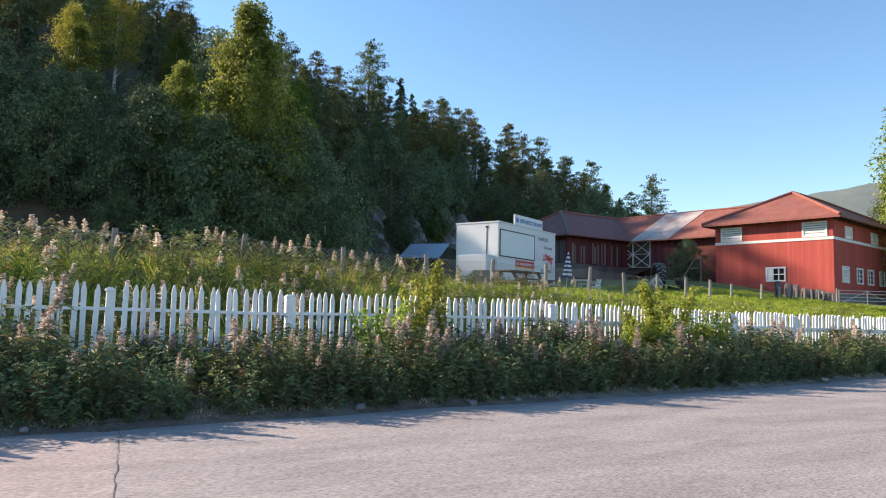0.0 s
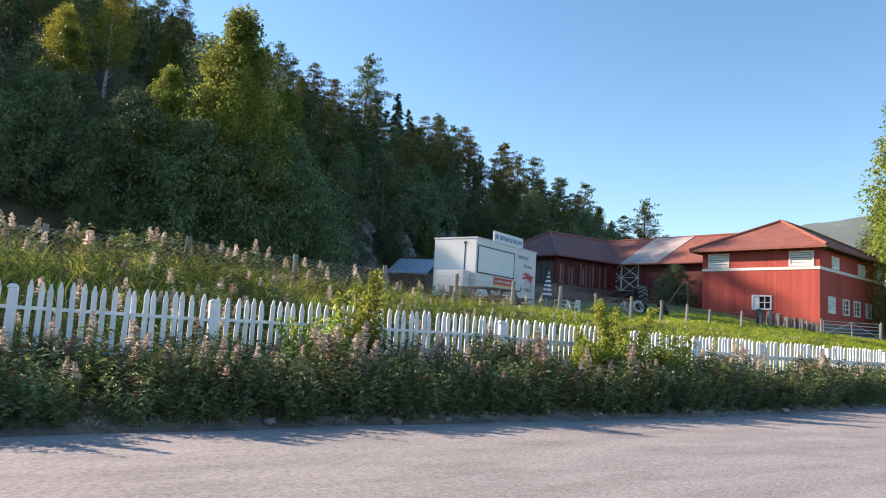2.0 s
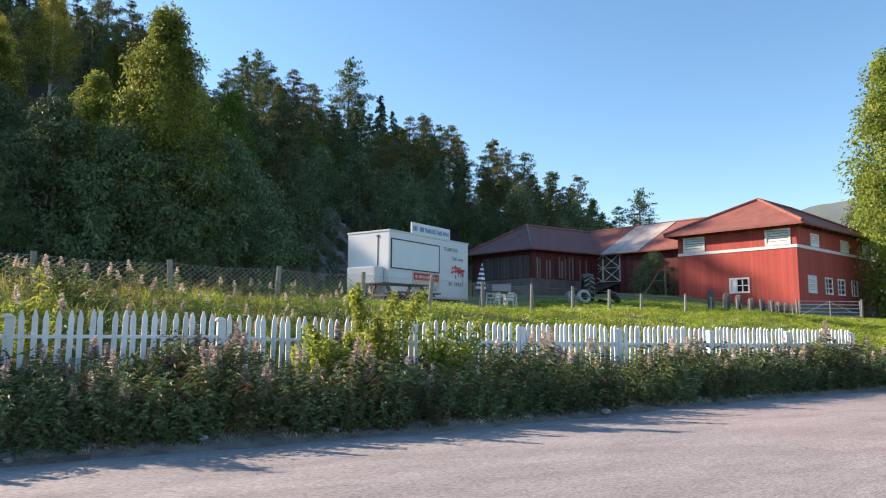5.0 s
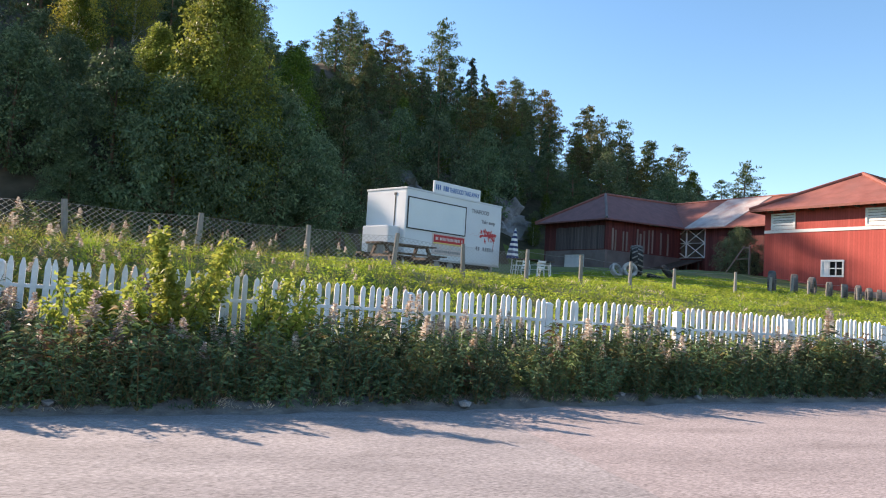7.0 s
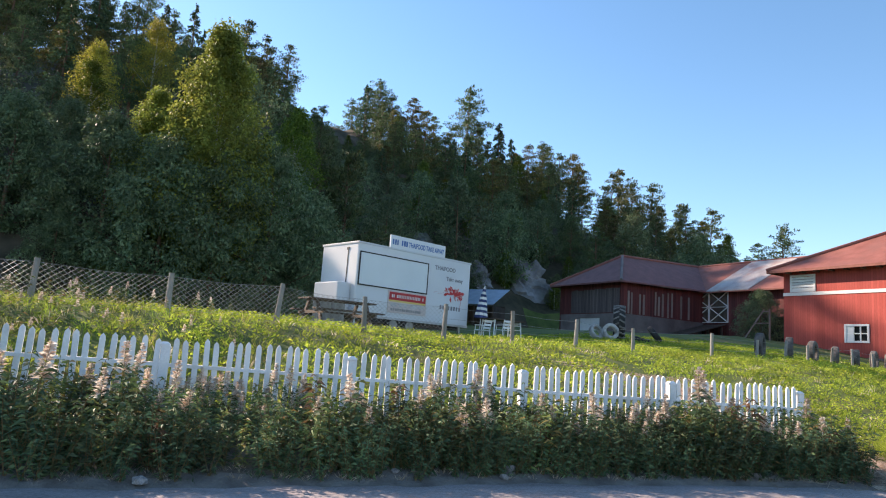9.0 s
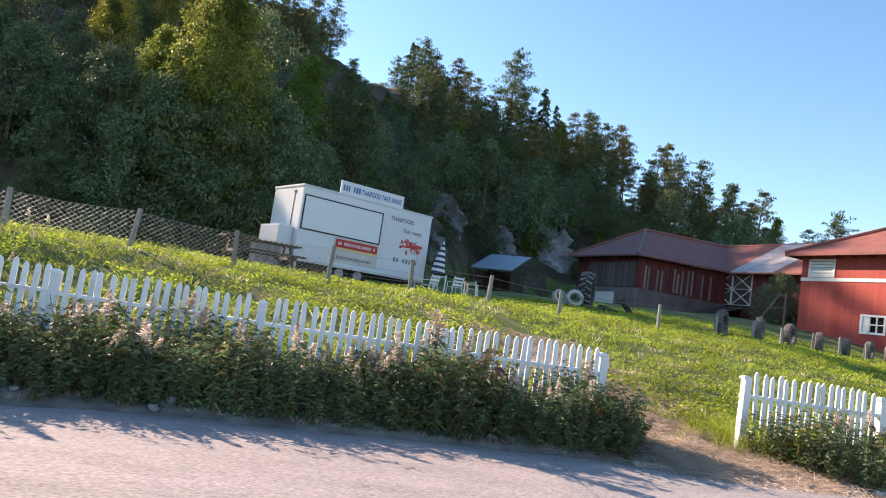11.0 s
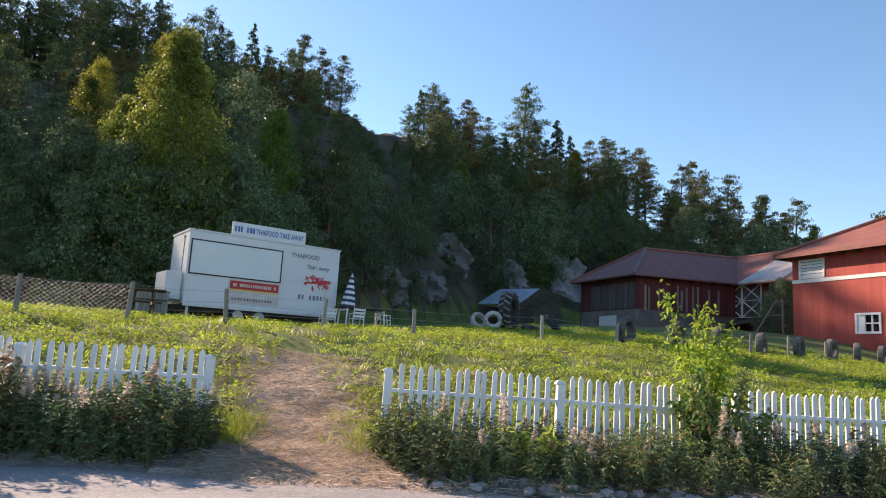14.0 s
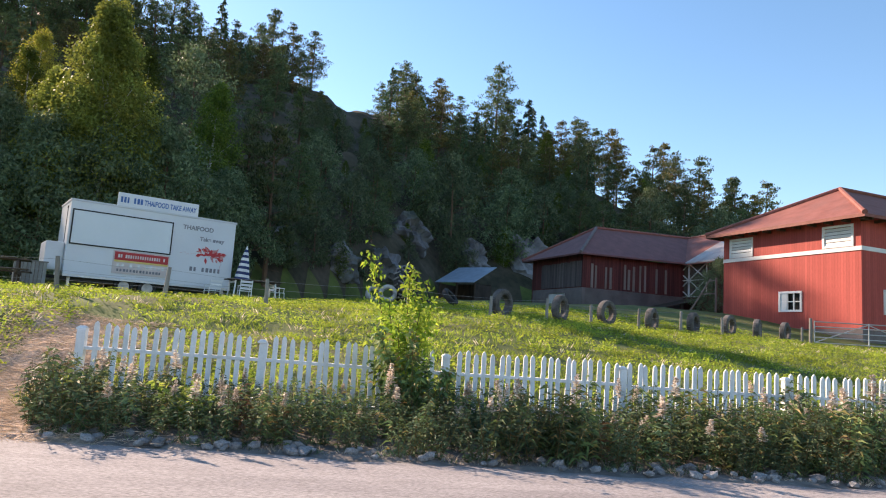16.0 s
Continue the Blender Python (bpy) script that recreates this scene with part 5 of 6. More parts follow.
# tall growth between the picket fence and the wire fence
n = 5200
x = rw.uniform(-6, 11, n)
y = rw.uniform(8.2, 13.6, n)
ok = (y > fence_y(x) + 0.12) & (y < wire_y(x) + 0.5) & (rw.uniform(0, 1, n) < np.clip(1.15 - x / 11, 0.12, 1))
x, y = x[ok], y[ok]
kind = rw.uniform(0, 1, len(x))
spots = np.stack([x, y], 1)
TG = [tuft(rw, h, 18, 0.16, 0.007, 0) for h in (0.4, 0.5, 0.62)]
scatter("tall_grass", spots[kind < 0.36], TG, [L_GRASS], rw, "tall yellow-green grass on the bank", "grass", (0.7, 1.1), taper=bank_height)
scatter("dry_tall_grass", spots[(kind >= 0.36) & (kind < 0.60)], TG, [L_GOLDGRASS], rw, "tall straw-coloured dry grass", "grass", (0.8, 1.2), taper=bank_height)
scatter("bank_weeds", spots[(kind >= 0.60) & (kind < 0.86)], FG, [M_STEM, L_WEED, L_SEED], rw, "leafy green weeds on the bank", "weeds", (0.7, 1.1), taper=bank_height)
scatter("bank_willowherb", spots[(kind >= 0.86) & (rw.uniform(0, 1, len(x)) < 0.8)], FW, [M_STEM, L_WEED, L_SEED], rw, "willowherb gone to pale seed among tall grass", "weeds", (0.55, 0.85), taper=bank_height)

# meadow
n = 33000
x = rw.uniform(3, 48, n)
y = 8.4 + 20 * rw.uniform(0, 1, n) ** 1.25
ok = (y > fence_y(x) + 0.1) & off_path(x, y) & (rw.uniform(0, 1, n) < np.clip((x - 2) / 8, 0.1, 1)) & (rw.uniform(0, 1, n) < np.where(x > 34, 0.6, 1.0))
x, y = x[ok], y[ok]
spots = np.stack([x, y], 1)
p = patchy(x, y, 0.8)
kind = rw.uniform(0, 1, len(x))
MG = [tuft(rw, h, 8, 0.3, 0.013, 0) for h in (0.10, 0.14, 0.17, 0.21)]
scatter("meadow_grass", spots[(kind < 0.55)], MG, [L_GRASS], rw, "bright green meadow grass in low sun", "grass", (0.7, 1.3))
MB = [rosette(rw, h) for h in (0.10, 0.13, 0.17)]
scatter("meadow_clover", spots[(kind >= 0.55) & (kind < 0.97) & (p > 0.15)], MB, [L_CLOVER], rw, "broad-leaved clover and dandelion in the meadow", "weeds", (0.8, 1.2))
scatter("meadow_dry_grass", spots[(kind >= 0.97)], MG, [L_DRY], rw, "dry straw tufts in the meadow", "grass", (0.8, 1.4))
n = 5200
x = 17.95 + rw.normal(0, 0.8, n)
y = 7.05 + 6.4 * rw.uniform(0, 1, n) ** 1.15
x = x - 0.10 * (y - 9)
ST = [leaves(rw.normal(0, 0.07, (8, 3)) * (1, 1, 0.1), np.stack([rw.normal(0, 1, 8), rw.normal(0, 1, 8), np.full(8, 0.12)], 1), 0.14, 0.006, 0, rw, 0.0) for _ in range(5)]
scatter("path_straw", np.stack([x, y], 1), ST, [L_DRY], rw, "trampled dry straw on the footpath", "straw", sink=-0.012)

n = 260
x = np.concatenate([rw.normal(17.15, 0.2, n // 2), rw.normal(19.0, 0.25, n - n // 2)])
y = rw.uniform(8.3, 9.9, n)
scatter("gap_grass", np.stack([x, y], 1), TG, [L_GRASS], rw, "lush grass clumps at the fence ends", "grass", (0.4, 0.75))


# ---- stones at the road edge ----
def stone_mesh(seed):
    rnd = random.Random(seed)
    bm = bmesh.new()
    bmesh.ops.create_icosphere(bm, subdivisions=1, radius=1.0)
    for v in bm.verts:
        v.co *= rnd.uniform(0.7, 1.15)
        v.co.z *= 0.65
    me = bpy.data.meshes.new("stone")
    bm.to_mesh(me)
    bm.free()
    me.materials.append(M_STONE)
    return me


STONES = [stone_mesh(i) for i in range(5)]
rs = random.Random(3)
for i in range(190):
    x = rs.uniform(18.4, 28) if i < 155 else rs.uniform(-4, 16)
    y = float(edge_y(x)) + rs.uniform(0.0, 0.34)
    r = rs.uniform(0.02, 0.075)
    ob = new("stone", STONES[i % 5])
    ob.matrix_world = Matrix.Translation((x, y, gz(x, y) + r * 0.25)) @ pose(0, 0, 0, rs.uniform(-20, 20), rs.uniform(-20, 20), rs.uniform(0, 360)) @ Matrix.Diagonal((r, r, r, 1))
    tagged(ob, "grey stone lying at the asphalt edge", "stone", "stones along the road edge")


# ---- shrubs by the fence ----
def shrub(x, y, h, spread, n_leaf, mats, label, seed, leaf=0.07, name="shrub"):
    rng = np.random.default_rng(seed)
    th = empty(name, pose(x, y, gz(x, y)), label, name)
    s, lv = Sheaf(), Sheaf()
    k = 9
    for i in range(k):
        a = rng.uniform(0, 2 * np.pi)
        r = spread * rng.uniform(0.2, 1.0)
        hh = h * rng.uniform(0.55, 1.0)
        tip = np.array([math.cos(a) * r, math.sin(a) * r, hh])
        s.add(*stem((0, 0, 0), tip * (0.45, 0.45, 0.5), 0.010, 0))
        s.add(*stem(tip * (0.45, 0.45, 0.5), tip, 0.006, 0))
        m = n_leaf // k
        t = rng.uniform(0.15, 1.0, m)
        base = tip * t[:, None] * np.where(t[:, None] < 0.5, (0.9, 0.9, 1), (1, 1, 1)) + rng.normal(0, 0.06 * h, (m, 3)) * (1.1 - 0.7 * t[:, None])
        base[:, 2] = np.maximum(base[:, 2], 0.03)
        way = rng.normal(0, 1, (m, 3)) + (0, 0, 0.4)
        lv.add(*leaves(base, way, leaf * rng.uniform(0.7, 1.3, m), leaf * 0.42 * rng.uniform(0.8, 1.3, m), 0, rng, 0.25))
    for nm, sh, mt in (("stem", s, [M_STEM]), ("foliage", lv, mats)):
        ob = new(nm, sh.mesh(nm, mt))
        ob.parent = th
    return th


shrub(7.0, 7.75, 1.24, 0.82, 6000, [L_SHRUB], "bushy yellow-green sallow growing through the picket fence", 1)
shrub(6.45, 7.6, 0.85, 0.5, 1800, [L_SHRUB], "low yellow-green sallow bush by the fence", 13)
shrub(7.85, 7.75, 1.0, 0.55, 2400, [L_SHRUB], "low yellow-green sallow bush by the fence", 12)
shrub(3.15, 8.0, 1.36, 0.6, 3000, [L_SHRUB], "young yellow-green sallow at the picket fence", 2)
shrub(3.6, 8.75, 1.25, 0.6, 2000, [L_SHRUB], "young yellow-green sallow behind the picket fence", 14)
shrub(2.4, 7.75, 0.85, 0.42, 1500, [L_SHRUB], "small leafy sapling in front of the pickets", 3)
shrub(4.6, 7.75, 0.6, 0.4, 450, [L_WEED], "low leafy bush among roadside weeds", 4)
shrub(22.3, 8.65, 1.9, 0.5, 2500, [L_CLOVER], "tall young sapling leaning over the picket fence", 5, 0.075)
shrub(22.4, 8.25, 1.05, 0.65, 2200, [L_WEED], "leafy bush below the young sapling", 6, 0.08)
shrub(28.6, 8.3, 1.15, 0.6, 900, [L_SHRUB], "leafy sallow bush at the fence", 7)
shrub(19.0, 8.05, 0.4, 0.5, 500, [L_SHRUB], "low bright leafy plant at the fence end", 8, 0.08)
shrub(20.2, 7.75, 0.45, 0.35, 400, [L_SHRUB], "low bright leafy plant by the road", 9, 0.08)


# ---- trees ----
def trunk_bm(h, r, rng, lean=0.03, seg=9, sides=8, top=0.06):
    bm = bmesh.new()
    rings = []
    dx, dy = rng.normal(0, lean, 2)
    for i in range(seg + 1):
        t = i / seg
        c = (dx * h * t * t + 0.06 * r * math.sin(7 * t), dy * h * t * t, h * t - (0.4 if i == 0 else 0))
        rr = r * ((1 - t) ** 0.8 * (1 - top) + top) * (1.35 if i == 0 else 1)
        rings.append([bm.verts.new((c[0] + rr * math.cos(a), c[1] + rr * math.sin(a), c[2])) for a in np.linspace(0, 2 * np.pi, sides, endpoint=False)])
    for A, B in zip(rings[:-1], rings[1:]):
        for j in range(sides):
            bm.faces.new((A[j], A[(j + 1) % sides], B[(j + 1) % sides], B[j]))
    at = lambda t: np.array([dx * h * t * t, dy * h * t * t, h * t])
    return bm, at


def limb(bm, a, b, r):
    add_bar(bm, a, b, r * 2, r * 0.8, 5)


def conifer(h, seed, kind, leafm):
    """A pine with tiered, flat-topped clumps, or a spruce with drooping tiers."""
    rng = np.random.default_rng(seed)
    th = empty("pine_tree" if kind == "pine" else "spruce_tree", Matrix.Identity(4),
               "tall Scots pine with a rounded tiered crown" if kind == "pine" else "narrow dark spruce with drooping tiers", "tree", "trees on the hillside")
    bm, at = trunk_bm(h, h * 0.013 + 0.05, rng)
    s = Sheaf()
    if kind == "pine":
        lo = rng.uniform(0.14, 0.30)
        whorls = 21
        for w in range(whorls):
            u = min(max((w + rng.uniform(-0.5, 0.5)) / (whorls - 1), 0.0), 1.0)
            t = lo + (0.975 - lo) * u
            for k in range(3 if u < 0.8 else 2):
                reach = h * 0.37 * (0.05 + 0.95 * (1 - u) ** 0.72) * min(1.0, 0.62 + 1.4 * u) * rng.uniform(0.45, 1.12)
                a = rng.uniform(0, 2 * np.pi)
                p0 = at(t - 0.02 * rng.uniform())
                p1 = p0 + np.array([math.cos(a) * reach, math.sin(a) * reach, reach * rng.uniform(-0.1, 0.5) + 0.3 * u])
                limb(bm, p0, p1, 0.04)
                for c in range(5 if u < 0.5 else 3):
                    q = p0 + (p1 - p0) * (0.34 + 0.70 * (c + rng.uniform(0, 1)) / (5 if u < 0.5 else 3)) + rng.normal(0, 0.3, 3) * (1, 1, 0.7)
                    m = 26
                    d = rng.normal(0, 1, (m, 3))
                    d /= np.linalg.norm(d, axis=1, keepdims=True)
                    wide = rng.uniform(0.55, 1.0) * h / 15
                    base = q + d * (wide, wide, wide * 0.42) * rng.uniform(0.15, 1, (m, 1)) ** 0.5 * (1 - 0.35 * u)
                    way = d * (0.7, 0.7, 0.3) + (0, 0, 0.75) + rng.normal(0, 0.25, (m, 3))
                    s.add(*leaves(base, way, rng.uniform(0.26, 0.46, m), rng.uniform(0.10, 0.18, m), 0, rng, 0.05))
        for w in range(9):
            p0, a = at(rng.uniform(0.12, lo)), rng.uniform(0, 2 * np.pi)
            limb(bm, p0, p0 + np.array([math.cos(a), math.sin(a), -0.15]) * rng.uniform(0.5, 1.6), 0.02)
    else:
        for i in range(70):
            t = 0.10 + 0.89 * (i + rng.uniform(0, 1)) / 70
            reach = h * 0.19 * (1 - t) ** 0.85 * rng.uniform(0.7, 1.15) + 0.12
            a = rng.uniform(0, 2 * np.pi)
            p0 = at(t)
            d = np.array([math.cos(a), math.sin(a), 0])
            m = int(14 + reach * 10)
            u = rng.uniform(0.1, 1, m)
            base = p0 + d * reach * u[:, None] + np.stack([np.zeros(m), np.zeros(m), -reach * 0.45 * u ** 1.5], 1) + rng.normal(0, 0.1, (m, 3))
            way = d + rng.normal(0, 0.7, (m, 3)) + (0, 0, -0.5)
            s.add(*leaves(base, way, rng.uniform(0.35, 0.65, m), rng.uniform(0.16, 0.28, m), 0, rng, 0.15))
    part("trunk", bm, M_BARK, th)
    ob = new("crown", s.mesh("crown", [leafm]))
    ob.parent = th
    return th


def broadleaf(h, seed, leafm, bark, name, label, wide=0.26, low=0.22, n_clump=95, per=62, leaf=0.2, group="", pointed=1.0):
    rng = np.random.default_rng(seed)
    th = empty(name, Matrix.Identity(4), label, "tree", group)
    bm, at = trunk_bm(h * 0.97, h * 0.010 + 0.05, rng, 0.02)
    s = Sheaf()
    for i in range(n_clump):
        t = low + (1 - low) * ((i + rng.uniform(0, 1)) / n_clump)
        u = (t - low) / (1 - low)
        if pointed > 1.2:
            reach = h * wide * min(1.0, (u + 0.1) * 2.6) * (1 - u) ** 0.7 * rng.uniform(0.35, 1.15)
        else:
            reach = h * wide * (math.sin(math.pi * min(1, u ** 0.75 * 0.9 + 0.08)) ** 0.8) * (1 - 0.25 * u * pointed) * rng.uniform(0.35, 1.1)
        a = i * 2.399 + rng.uniform(-0.5, 0.5)
        p0 = at(max(0.05, t - 0.10 - 0.06 * rng.uniform()))
        p1 = at(t) + np.array([math.cos(a) * reach, math.sin(a) * reach, rng.uniform(-0.02, 0.03) * h])
        if i % 5 == 0:
            limb(bm, p0, p1, 0.009 * h * (1 - t) * 0.35 + 0.018)
        k = h * 0.095 * rng.uniform(0.7, 1.3) * (1 - 0.5 * u * min(1.0, pointed * 0.7))
        d = rng.normal(0, 1, (per, 3))
        d /= np.linalg.norm(d, axis=1, keepdims=True)
        base = p1 + d * (k, k, k * 0.9) * rng.uniform(0.15, 1, (per, 1)) ** 0.6
        way = d * 0.6 + rng.normal(0, 0.6, (per, 3)) + (0, 0, -0.3)
        s.add(*leaves(base, way, leaf * rng.uniform(0.7, 1.4, per), leaf * 0.6 * rng.uniform(0.8, 1.3, per), 0, rng, 0.2))
    part("trunk", bm, bark, th)
    ob = new("crown", s.mesh("crown", [leafm]))
    ob.parent = th
    return th


PARK = []


def plant(proto, x, y, top=None, height=None, turn=0.0, sink=0.3, label=""):
    """A copy of a tree whose top reaches z = top, or of the given height."""
    z = gz(x, y) - sink
    want = (top - z) if top is not None else height
    k = want / proto["made"]
    ob = copy_thing(proto, Matrix.Translation((x, y, z)) @ pose(0, 0, 0, 0, 0, turn))
    ob.scale = (k ** 0.85, k ** 0.85, k)
    if label:
        ob["label"] = label
    return ob


def proto(th, h):
    th["made"] = h
    PARK.append(th)
    return th


PINES = [proto(conifer(15, 30 + i, "pine", L_PINE), 15) for i in range(4)]
WARM = [proto(conifer(15, 40 + i, "pine", L_PINE_WARM), 15) for i in range(2)]
SPRUCES = [proto(conifer(15, 50 + i, "spruce", L_SPRUCE), 15) for i in range(3)]
HILL = "trees on the hillside"
BIRCHES = [proto(broadleaf(16, 60 + i, L_BIRCH, M_BIRCHBARK, "birch_tree", "green birch with a pointed crown and pale trunk", 0.25, 0.05, 130, 170, 0.19, HILL, 1.7), 16) for i in range(2)]
FAR_BIRCH = proto(broadleaf(16, 65, L_BIRCH, M_BIRCHBARK, "birch_tree", "green birch on the wooded slope", 0.25, 0.08, 90, 90, 0.28, HILL, 1.7), 16)
FAR_WILLOW = proto(broadleaf(10, 85, L_WILLOW, M_BARK, "willow_tree", "bushy grey-green willow on the wooded slope", 0.40, 0.03, 70, 60, 0.30, HILL, 0.3), 10)
SUNLIT_BIRCH = proto(broadleaf(16, 62, L_BIRCH_SUNLIT, M_BIRCHBARK, "birch_tree", "light green birch with a dense leaning crown, leaves toned as sunlit", 0.26, 0.05, 190, 240, 0.19, HILL, 2.3), 16)
DENSE_BIRCH = proto(broadleaf(16, 63, L_BIRCH_SUNLIT, M_BIRCHBARK, "birch_tree", "dense green birch", 0.24, 0.05, 150, 200, 0.20, HILL, 1.4), 16)
GOLD = [proto(broadleaf(15, 70 + i, L_BIRCH_Y, M_BIRCHBARK, "birch_tree", "birch turning autumn yellow with a white trunk", 0.18, 0.3, 90, 150, 0.17, HILL, 1.0), 15) for i in range(1)]
WILLOWS = [proto(broadleaf(10, 80 + i, L_WILLOW, M_BARK, "willow_tree", "bushy grey-green willow at the foot of the hill", 0.42, 0.02, 110, 150, 0.19, HILL, 0.3), 10) for i in range(2)]

rt = random.Random(99)
spin = lambda: rt.uniform(0, 360)


def from_view(cx_, cy_, az, el, rng_):
    """Place and top height from a bearing, an elevation and a distance."""
    return cx_ + rng_ * math.sin(radians(az)), cy_ + rng_ * math.cos(radians(az)), 1.05 + rng_ * math.tan(radians(el))


# the trees that make the skyline: bearing, elevation, distance, kind
A0, A1 = (-0.6, 0.0), (19.3, 1.3)
for eye, az, el, d, pr in (
        (A1, -26.9, 24.6, 125, PINES[0]), (A1, -22.7, 26.4, 128, PINES[1]), (A1, -18.5, 25.2, 132, PINES[2]), (A1, -15.2, 25.6, 135, PINES[3]), (A1, -11.4, 25.2, 138, SPRUCES[0]),
        (A1, -7.2, 25.1, 138, PINES[1]), (A1, -5.4, 24.2, 137, PINES[0]), (A1, -3.7, 23.8, 136, PINES[2]), (A1, 3.2, 21.9, 135, SPRUCES[1]), (A1, 4.4, 22.3, 136, PINES[3]), (A1, 5.6, 21.3, 132, PINES[0]),
        (A1, 7.2, 21.3, 134, WARM[0]), (A1, 9.3, 19.9, 134, PINES[2]), (A1, 12.4, 22.5, 140, PINES[3]), (A1, 15.3, 20.0, 138, SPRUCES[2]), (A1, 16.5, 18.7, 140, SPRUCES[0]),
        (A0, 25.0, 17.2, 151, WARM[1]), (A0, 26.2, 17.4, 152, PINES[1]), (A0, 27.6, 16.6, 155, PINES[0]), (A0, 29.2, 15.6, 158, WARM[0]), (A0, 31.6, 15.0, 162, PINES[2]), (A0, 33.2, 14.4, 165, PINES[3]),
        (A0, 35.2, 12.6, 169, PINES[1]), (A0, 37.2, 12.4, 172, PINES[0]), (A0, 38.4, 11.3, 175, WARM[1]), (A0, 40.0, 10.4, 177, FAR_BIRCH), (A0, 42.2, 9.6, 181, PINES[2]),
        (A0, 43.7, 10.9, 183, PINES[3]), (A0, 20.6, 19.0, 148, PINES[0]), (A0, 22.7, 18.3, 150, SPRUCES[1]), (A0, 24.0, 16.5, 151, WARM[0]), (A0, 17.2, 19.5, 120, WARM[1])):
    px_, py_, top = from_view(*eye, az, el, d)
    plant(pr, px_, py_, top=max(top, gz(px_, py_) + 5), turn=spin())

# more of the skyline: place and top height
for k, (px_, py_, top) in enumerate(((25.6, 147.0, 55.5), (28.8, 149.0, 60.0), (32.0, 149.0, 59.0), (70.0, 142.0, 50.0), (76.0, 142.0, 49.0), (91.8, 148.0, 48.7), (98.5, 145.0, 45.5),
                                     (106.6, 144.0, 41.6), (114.0, 143.0, 40.5))):
    plant((PINES + WARM)[k % 6], px_, py_, top=top, turn=spin())

# a second row thickens the western ridge
for k in range(36):
    az = -32 + k * 0.8 + rt.uniform(-0.4, 0.4)
    el = float(np.interp(az, [-35, -27, -22, -15, -7, -4], [24.3, 25.2, 26.0, 25.4, 23.8, 22.3])) - rt.uniform(0.0, 2.4)
    px_, py_, top = from_view(*A1, az, el, rt.uniform(112, 134))
    plant(rt.choice(PINES + SPRUCES[:2]), px_, py_, top=max(top, gz(px_, py_) + 6), turn=spin())

def sun_cap(x, y):
    """The height up to which a tree leaves the meadow, as far as the wire fence, and the barn in the sun."""
    slope = math.tan(radians(SUN_EL))
    for k in range(1, 160):
        d = k * 1.0
        u, v = x - SUN_TO.x * d, y - SUN_TO.y * d
        if v <= float(wire_y(u)) + 1.0:
            return 2.0 + d * slope
        p, r = u * math.cos(radians(TURN_FARM)) + v * math.sin(radians(TURN_FARM)), v * math.cos(radians(TURN_FARM)) - u * math.sin(radians(TURN_FARM))
        if 52.0 < p < 53.2 and 17.5 < r < 27.5:
            return (3.4 if r < 22.5 else 6.2) + d * slope
    return 200.0


# woods on the slope, kept below the skyline: bearing and elevation from both ends of the road
SKY1 = np.array([(-60, 20), (-27, 23.4), (-22.7, 25.3), (-15, 25), (-7, 24.2), (-3.7, 22.6), (-2.4, 20), (-1.5, 18.0), (1.5, 17.4), (3, 20), (4.4, 21.2), (7.2, 20.3), (9.3, 19.2), (12.4, 20), (15, 19), (20, 18),
                 (26, 16), (29, 15), (32, 13.4), (34, 12.6), (36, 11.5), (40, 9), (60, 8)])
SKY0 = np.array([(-60, 20), (-6, 23.2), (10, 23), (12, 21.4), (17, 20), (20, 20), (22.7, 18.5), (26, 17), (32, 15), (37.4, 12.5), (40, 10.5), (43.8, 9.5), (45.3, 7.5), (60, 7)])
placed = []
tries = 0
while len(placed) < 230 and tries < 9000:
    tries += 1
    x = rt.uniform(-58, 112)
    yf = float(np.interp(x, FOOT[:, 0], FOOT[:, 1]))
    yr = float(np.interp(x, RIDGE[:, 0], RIDGE[:, 1]))
    y = rt.uniform(yf + 1.5, yr - 2)
    if any((x - a) ** 2 + (y - b) ** 2 < 4.4 ** 2 for a, b in placed):
        continue
    if x < -44:
        continue
    if -12 < x < 9 and 40 < y < 59 or 8 < x < 15 and y < 62:
        continue
    if 29 < x < 40 and y < 81 or (48 < x < 75 and y < 72):
        continue
    q = (y - yf) / (yr - yf)
    bare = 9 < x < 28 and 0.62 < q
    if bare:
        continue
    placed.append((x, y))
    pick = rt.random()
    if q < 0.22:
        pr = FAR_WILLOW if pick < 0.5 else rt.choice(SPRUCES + PINES)
    else:
        pr = rt.choice(PINES) if pick < 0.48 else rt.choice(SPRUCES) if pick < 0.72 else rt.choice(WARM) if pick < 0.93 else FAR_BIRCH
    hgt = float(np.interp(x, [-60, 25, 60, 112], [13, 13, 11, 8])) * rt.uniform(0.7, 1.05)
    for eye, sky_az, sky_el in ((A1, SKY1[:, 0], SKY1[:, 1]), (A0, SKY0[:, 0], SKY0[:, 1])):
        r_ = math.hypot(x - eye[0], y - eye[1])
        el_ = float(np.interp(math.degrees(math.atan2(x - eye[0], y - eye[1])), sky_az, sky_el)) - 0.8
        hgt = min(hgt, 1.05 + r_ * math.tan(radians(el_)) - gz(x, y))
    hgt = min(hgt, sun_cap(x, y) - gz(x, y))
    if 8 < x < 28:
        hgt = min(hgt, 7)
    if hgt > 4:
        plant(pr, x, y, height=hgt, turn=spin())

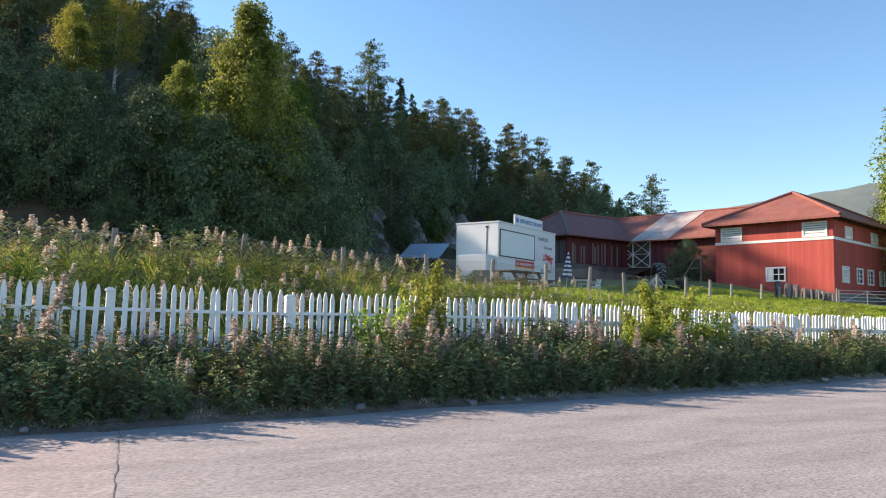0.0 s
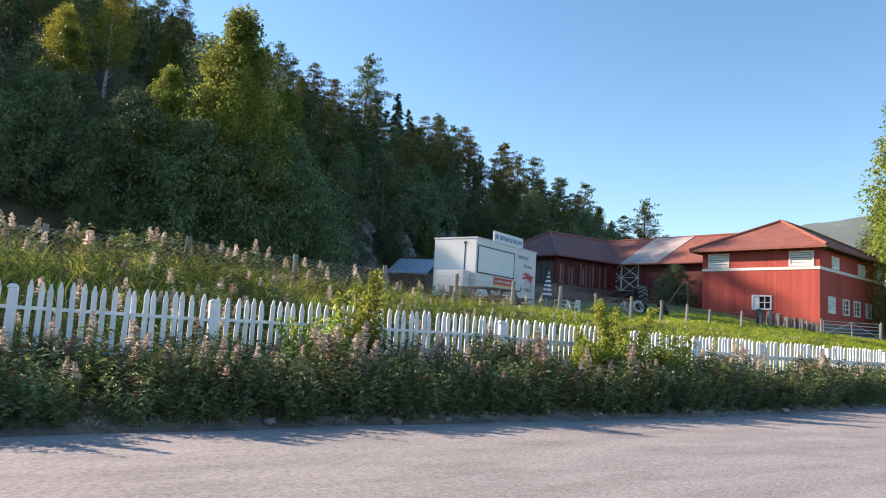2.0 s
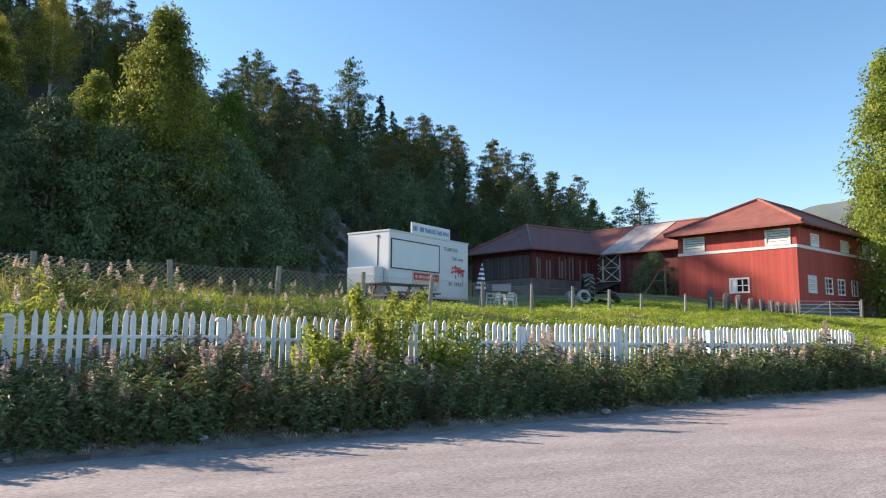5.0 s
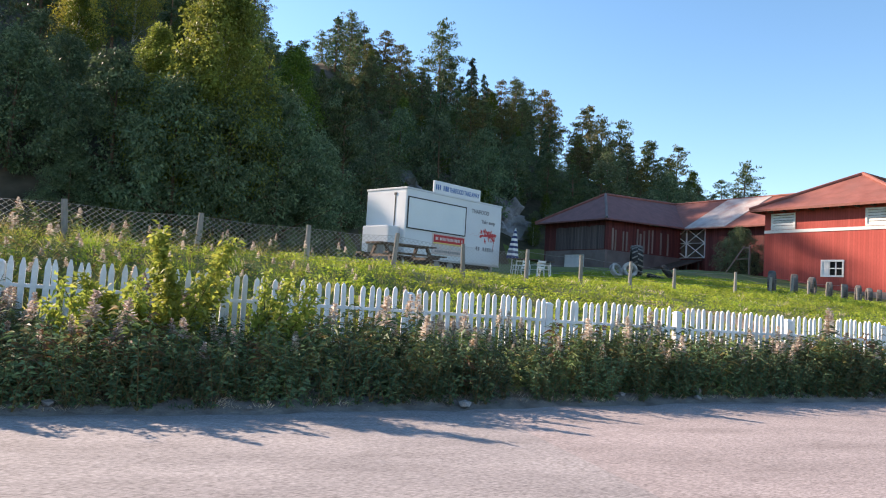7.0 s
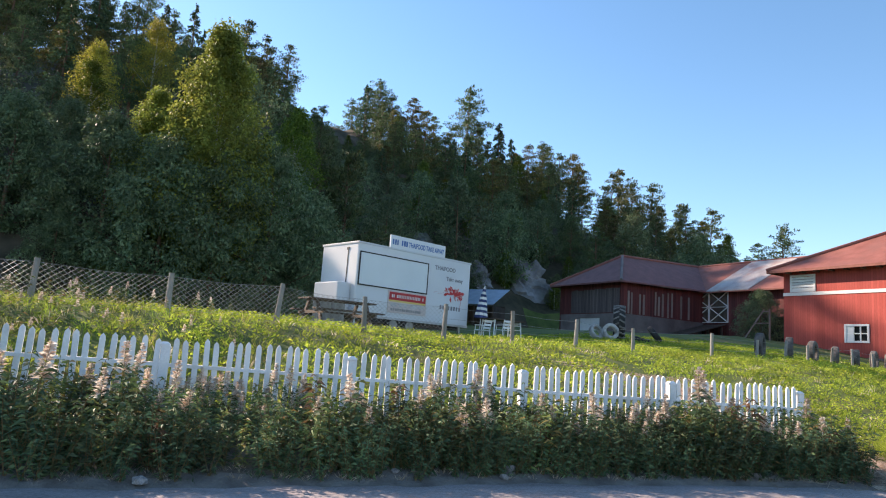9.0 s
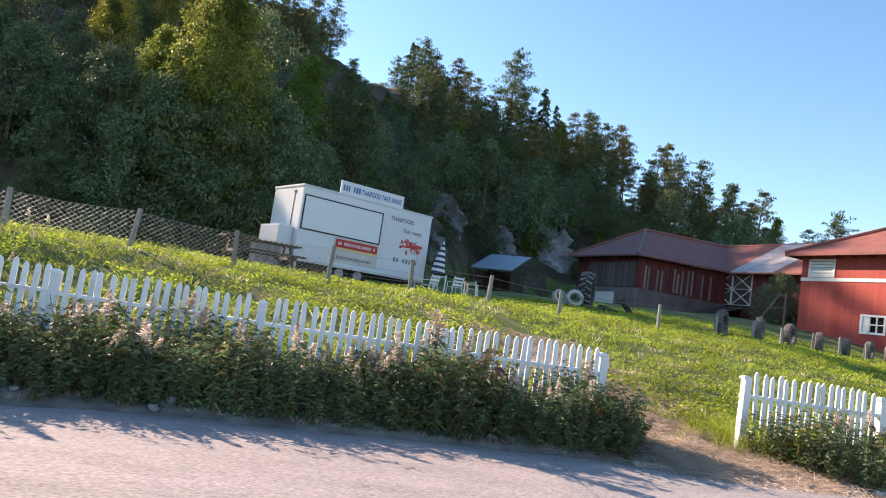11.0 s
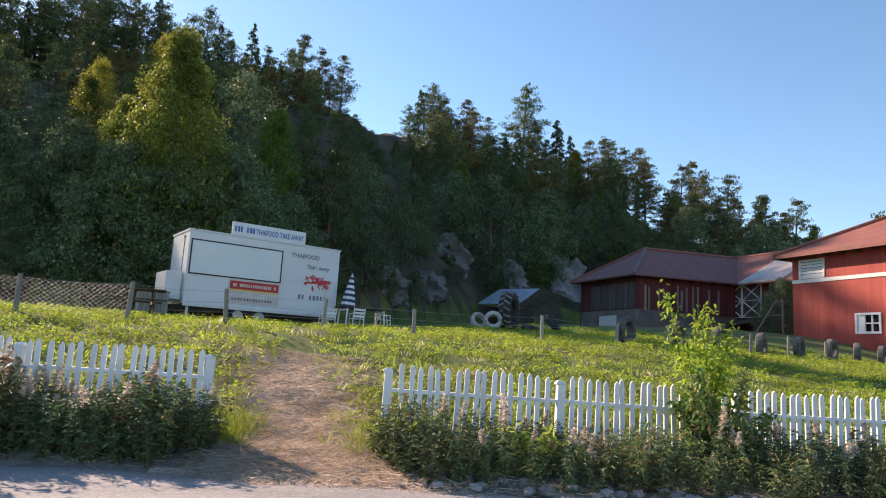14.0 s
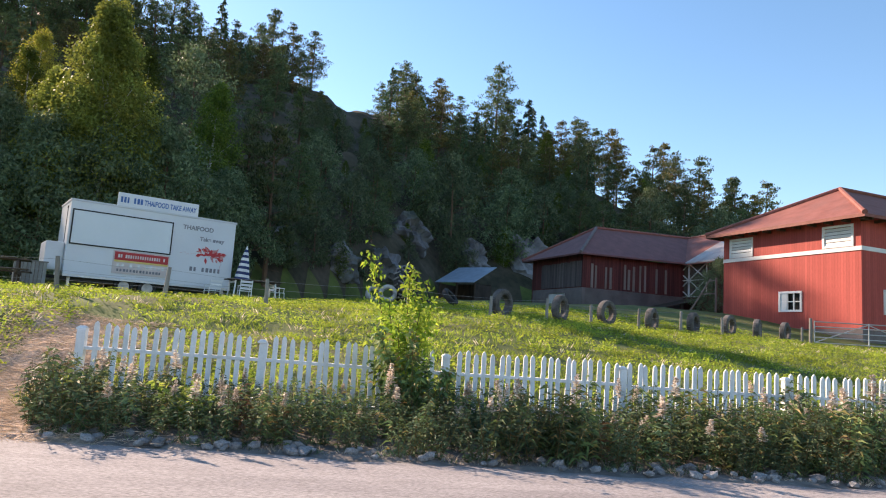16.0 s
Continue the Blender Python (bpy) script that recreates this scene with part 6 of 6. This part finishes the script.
# low bushes on the bare part of the slope
for k in range(170):
    x = rt.uniform(9, 62)
    y = float(np.interp(x, FOOT[:, 0], FOOT[:, 1])) + 1 + 55 * rt.random() ** 1.1
    if 29 < x < 40 and y < 80 or 48 < x < 75 and y < 72:
        continue
    plant(FAR_WILLOW if rt.random() < 0.7 else FAR_BIRCH, x, y, height=rt.uniform(1.5, 4.0) if x < 28 else rt.uniform(2.5, 6.0), turn=spin(), label="low bush on the rocky slope")

# the near broadleaved trees at the foot of the hill
for pr, x, y, top, turn in (
        (SUNLIT_BIRCH, 6.8, 42.0, 19.3, 30), (SUNLIT_BIRCH, 2.9, 43.8, 15.6, 120), (WILLOWS[0], -2.1, 46.4, 15.0, 10), (WILLOWS[1], -6.5, 44.0, 15.0, 200), (WILLOWS[1], 1.5, 41.5, 13.0, 70),
        (WILLOWS[0], 10.4, 42.5, 12.5, 150), (WILLOWS[1], 7.5, 40.5, 11.0, 250), (WILLOWS[0], 13.2, 47.0, 11.0, 300), (BIRCHES[0], 11.4, 48.6, 17.5, 200), (PINES[1], 15.6, 50.4, 15.5, 40), (PINES[3], 13.6, 51.0, 16.0, 140), (WILLOWS[0], -11, 42.0, 14.0, 90), (WILLOWS[1], -17, 41.0, 14.0, 20),
        (BIRCHES[1], -9.5, 48.0, 20.0, 45), (GOLD[0], -0.6, 61.5, 27.8, 10), (GOLD[0], -3.5, 55.4, 22.7, 190), (FAR_BIRCH, -2.9, 53.0, 20.3, 60),
        (BIRCHES[0], 3.8, 58.0, 23.0, 77), (SPRUCES[1], -7.5, 62.0, 29.0, 7), (FAR_WILLOW, 1.2, 52.0, 17.0, 7), (FAR_WILLOW, -5.0, 51.5, 18.0, 70), (FAR_WILLOW, 7.8, 49.0, 14.5, 170), (FAR_WILLOW, -9.5, 54.0, 21.0, 30),
        (FAR_WILLOW, 4.4, 49.5, 14.0, 10),
        (WILLOWS[0], -3.5, 42.0, 13.5, 33), (WILLOWS[1], 4.8, 40.0, 11.5, 99), (WILLOWS[0], -8.5, 40.5, 10.5, 140), (WILLOWS[1], -14.0, 41.0, 11.5, 210), (WILLOWS[0], -20.0, 40.0, 13.0, 260), (WILLOWS[1], -26.0, 39.5, 14.0, 320),
        (WILLOWS[1], 12.2, 43.8, 6.5, 12), (WILLOWS[0], 16.5, 54.0, 8.5, 45), (FAR_WILLOW, 18.5, 57.5, 12.0, 145), (WILLOWS[1], 0.0, 39.5, 7.0, 80)):
    plant(pr, x, y, top=top, turn=turn)
plant(DENSE_BIRCH, 59.0, 31.0, top=22.5, turn=100, label="tall green birch beside the red barn")
plant(BIRCHES[0], 64.0, 36.5, top=15.0, turn=10, label="green birch behind the red barn")
plant(WILLOWS[1], 57.0, 29.5, top=6.0, turn=60, label="dark bush by the end of the barn")
plant(WILLOWS[0], 47.4, 45.8, top=7.7, turn=0, label="dark leafy bush in the farm yard")
for th in PARK:
    for o in (*th.children_recursive, th):
        bpy.data.objects.remove(o)


# ---- rock outcrops at the foot of the hill ----
def outcrop(x, y, sx, sy, sz, seed):
    bm = bmesh.new()
    bmesh.ops.create_icosphere(bm, subdivisions=4, radius=1.0)
    for v in bm.verts:
        n = noise.noise(v.co * 1.6 + Vector((seed * 3.1, 0, 0))) * 0.55 + abs(noise.noise(v.co * 4.0 + Vector((0, seed, 0)))) * 0.5 + noise.noise(v.co * 11.0) * 0.12
        v.co *= 1 + n
        v.co = Vector((v.co.x * sx, v.co.y * sy, v.co.z * sz))
    ob = part("rock_outcrop", bm, M_ROCK)
    ob.matrix_world = pose(x, y, gz(x, y) - sz * 0.25, 0, 0, seed * 40)
    tagged(ob, "bare grey rock face showing through the woods", "rock")


for i, (x, y, sx, sy, sz) in enumerate([(20.5, 61, 1.8, 1.4, 1.7), (24.5, 68, 2.2, 1.6, 1.6), (27.3, 80, 3.0, 2, 2.6), (43, 86, 3.4, 2, 3.2), (15.5, 55.5, 1.3, 1.0, 1.0), (36, 84, 2.6, 2, 2.2)]):
    outcrop(x, y, sx, sy, sz, i + 1)
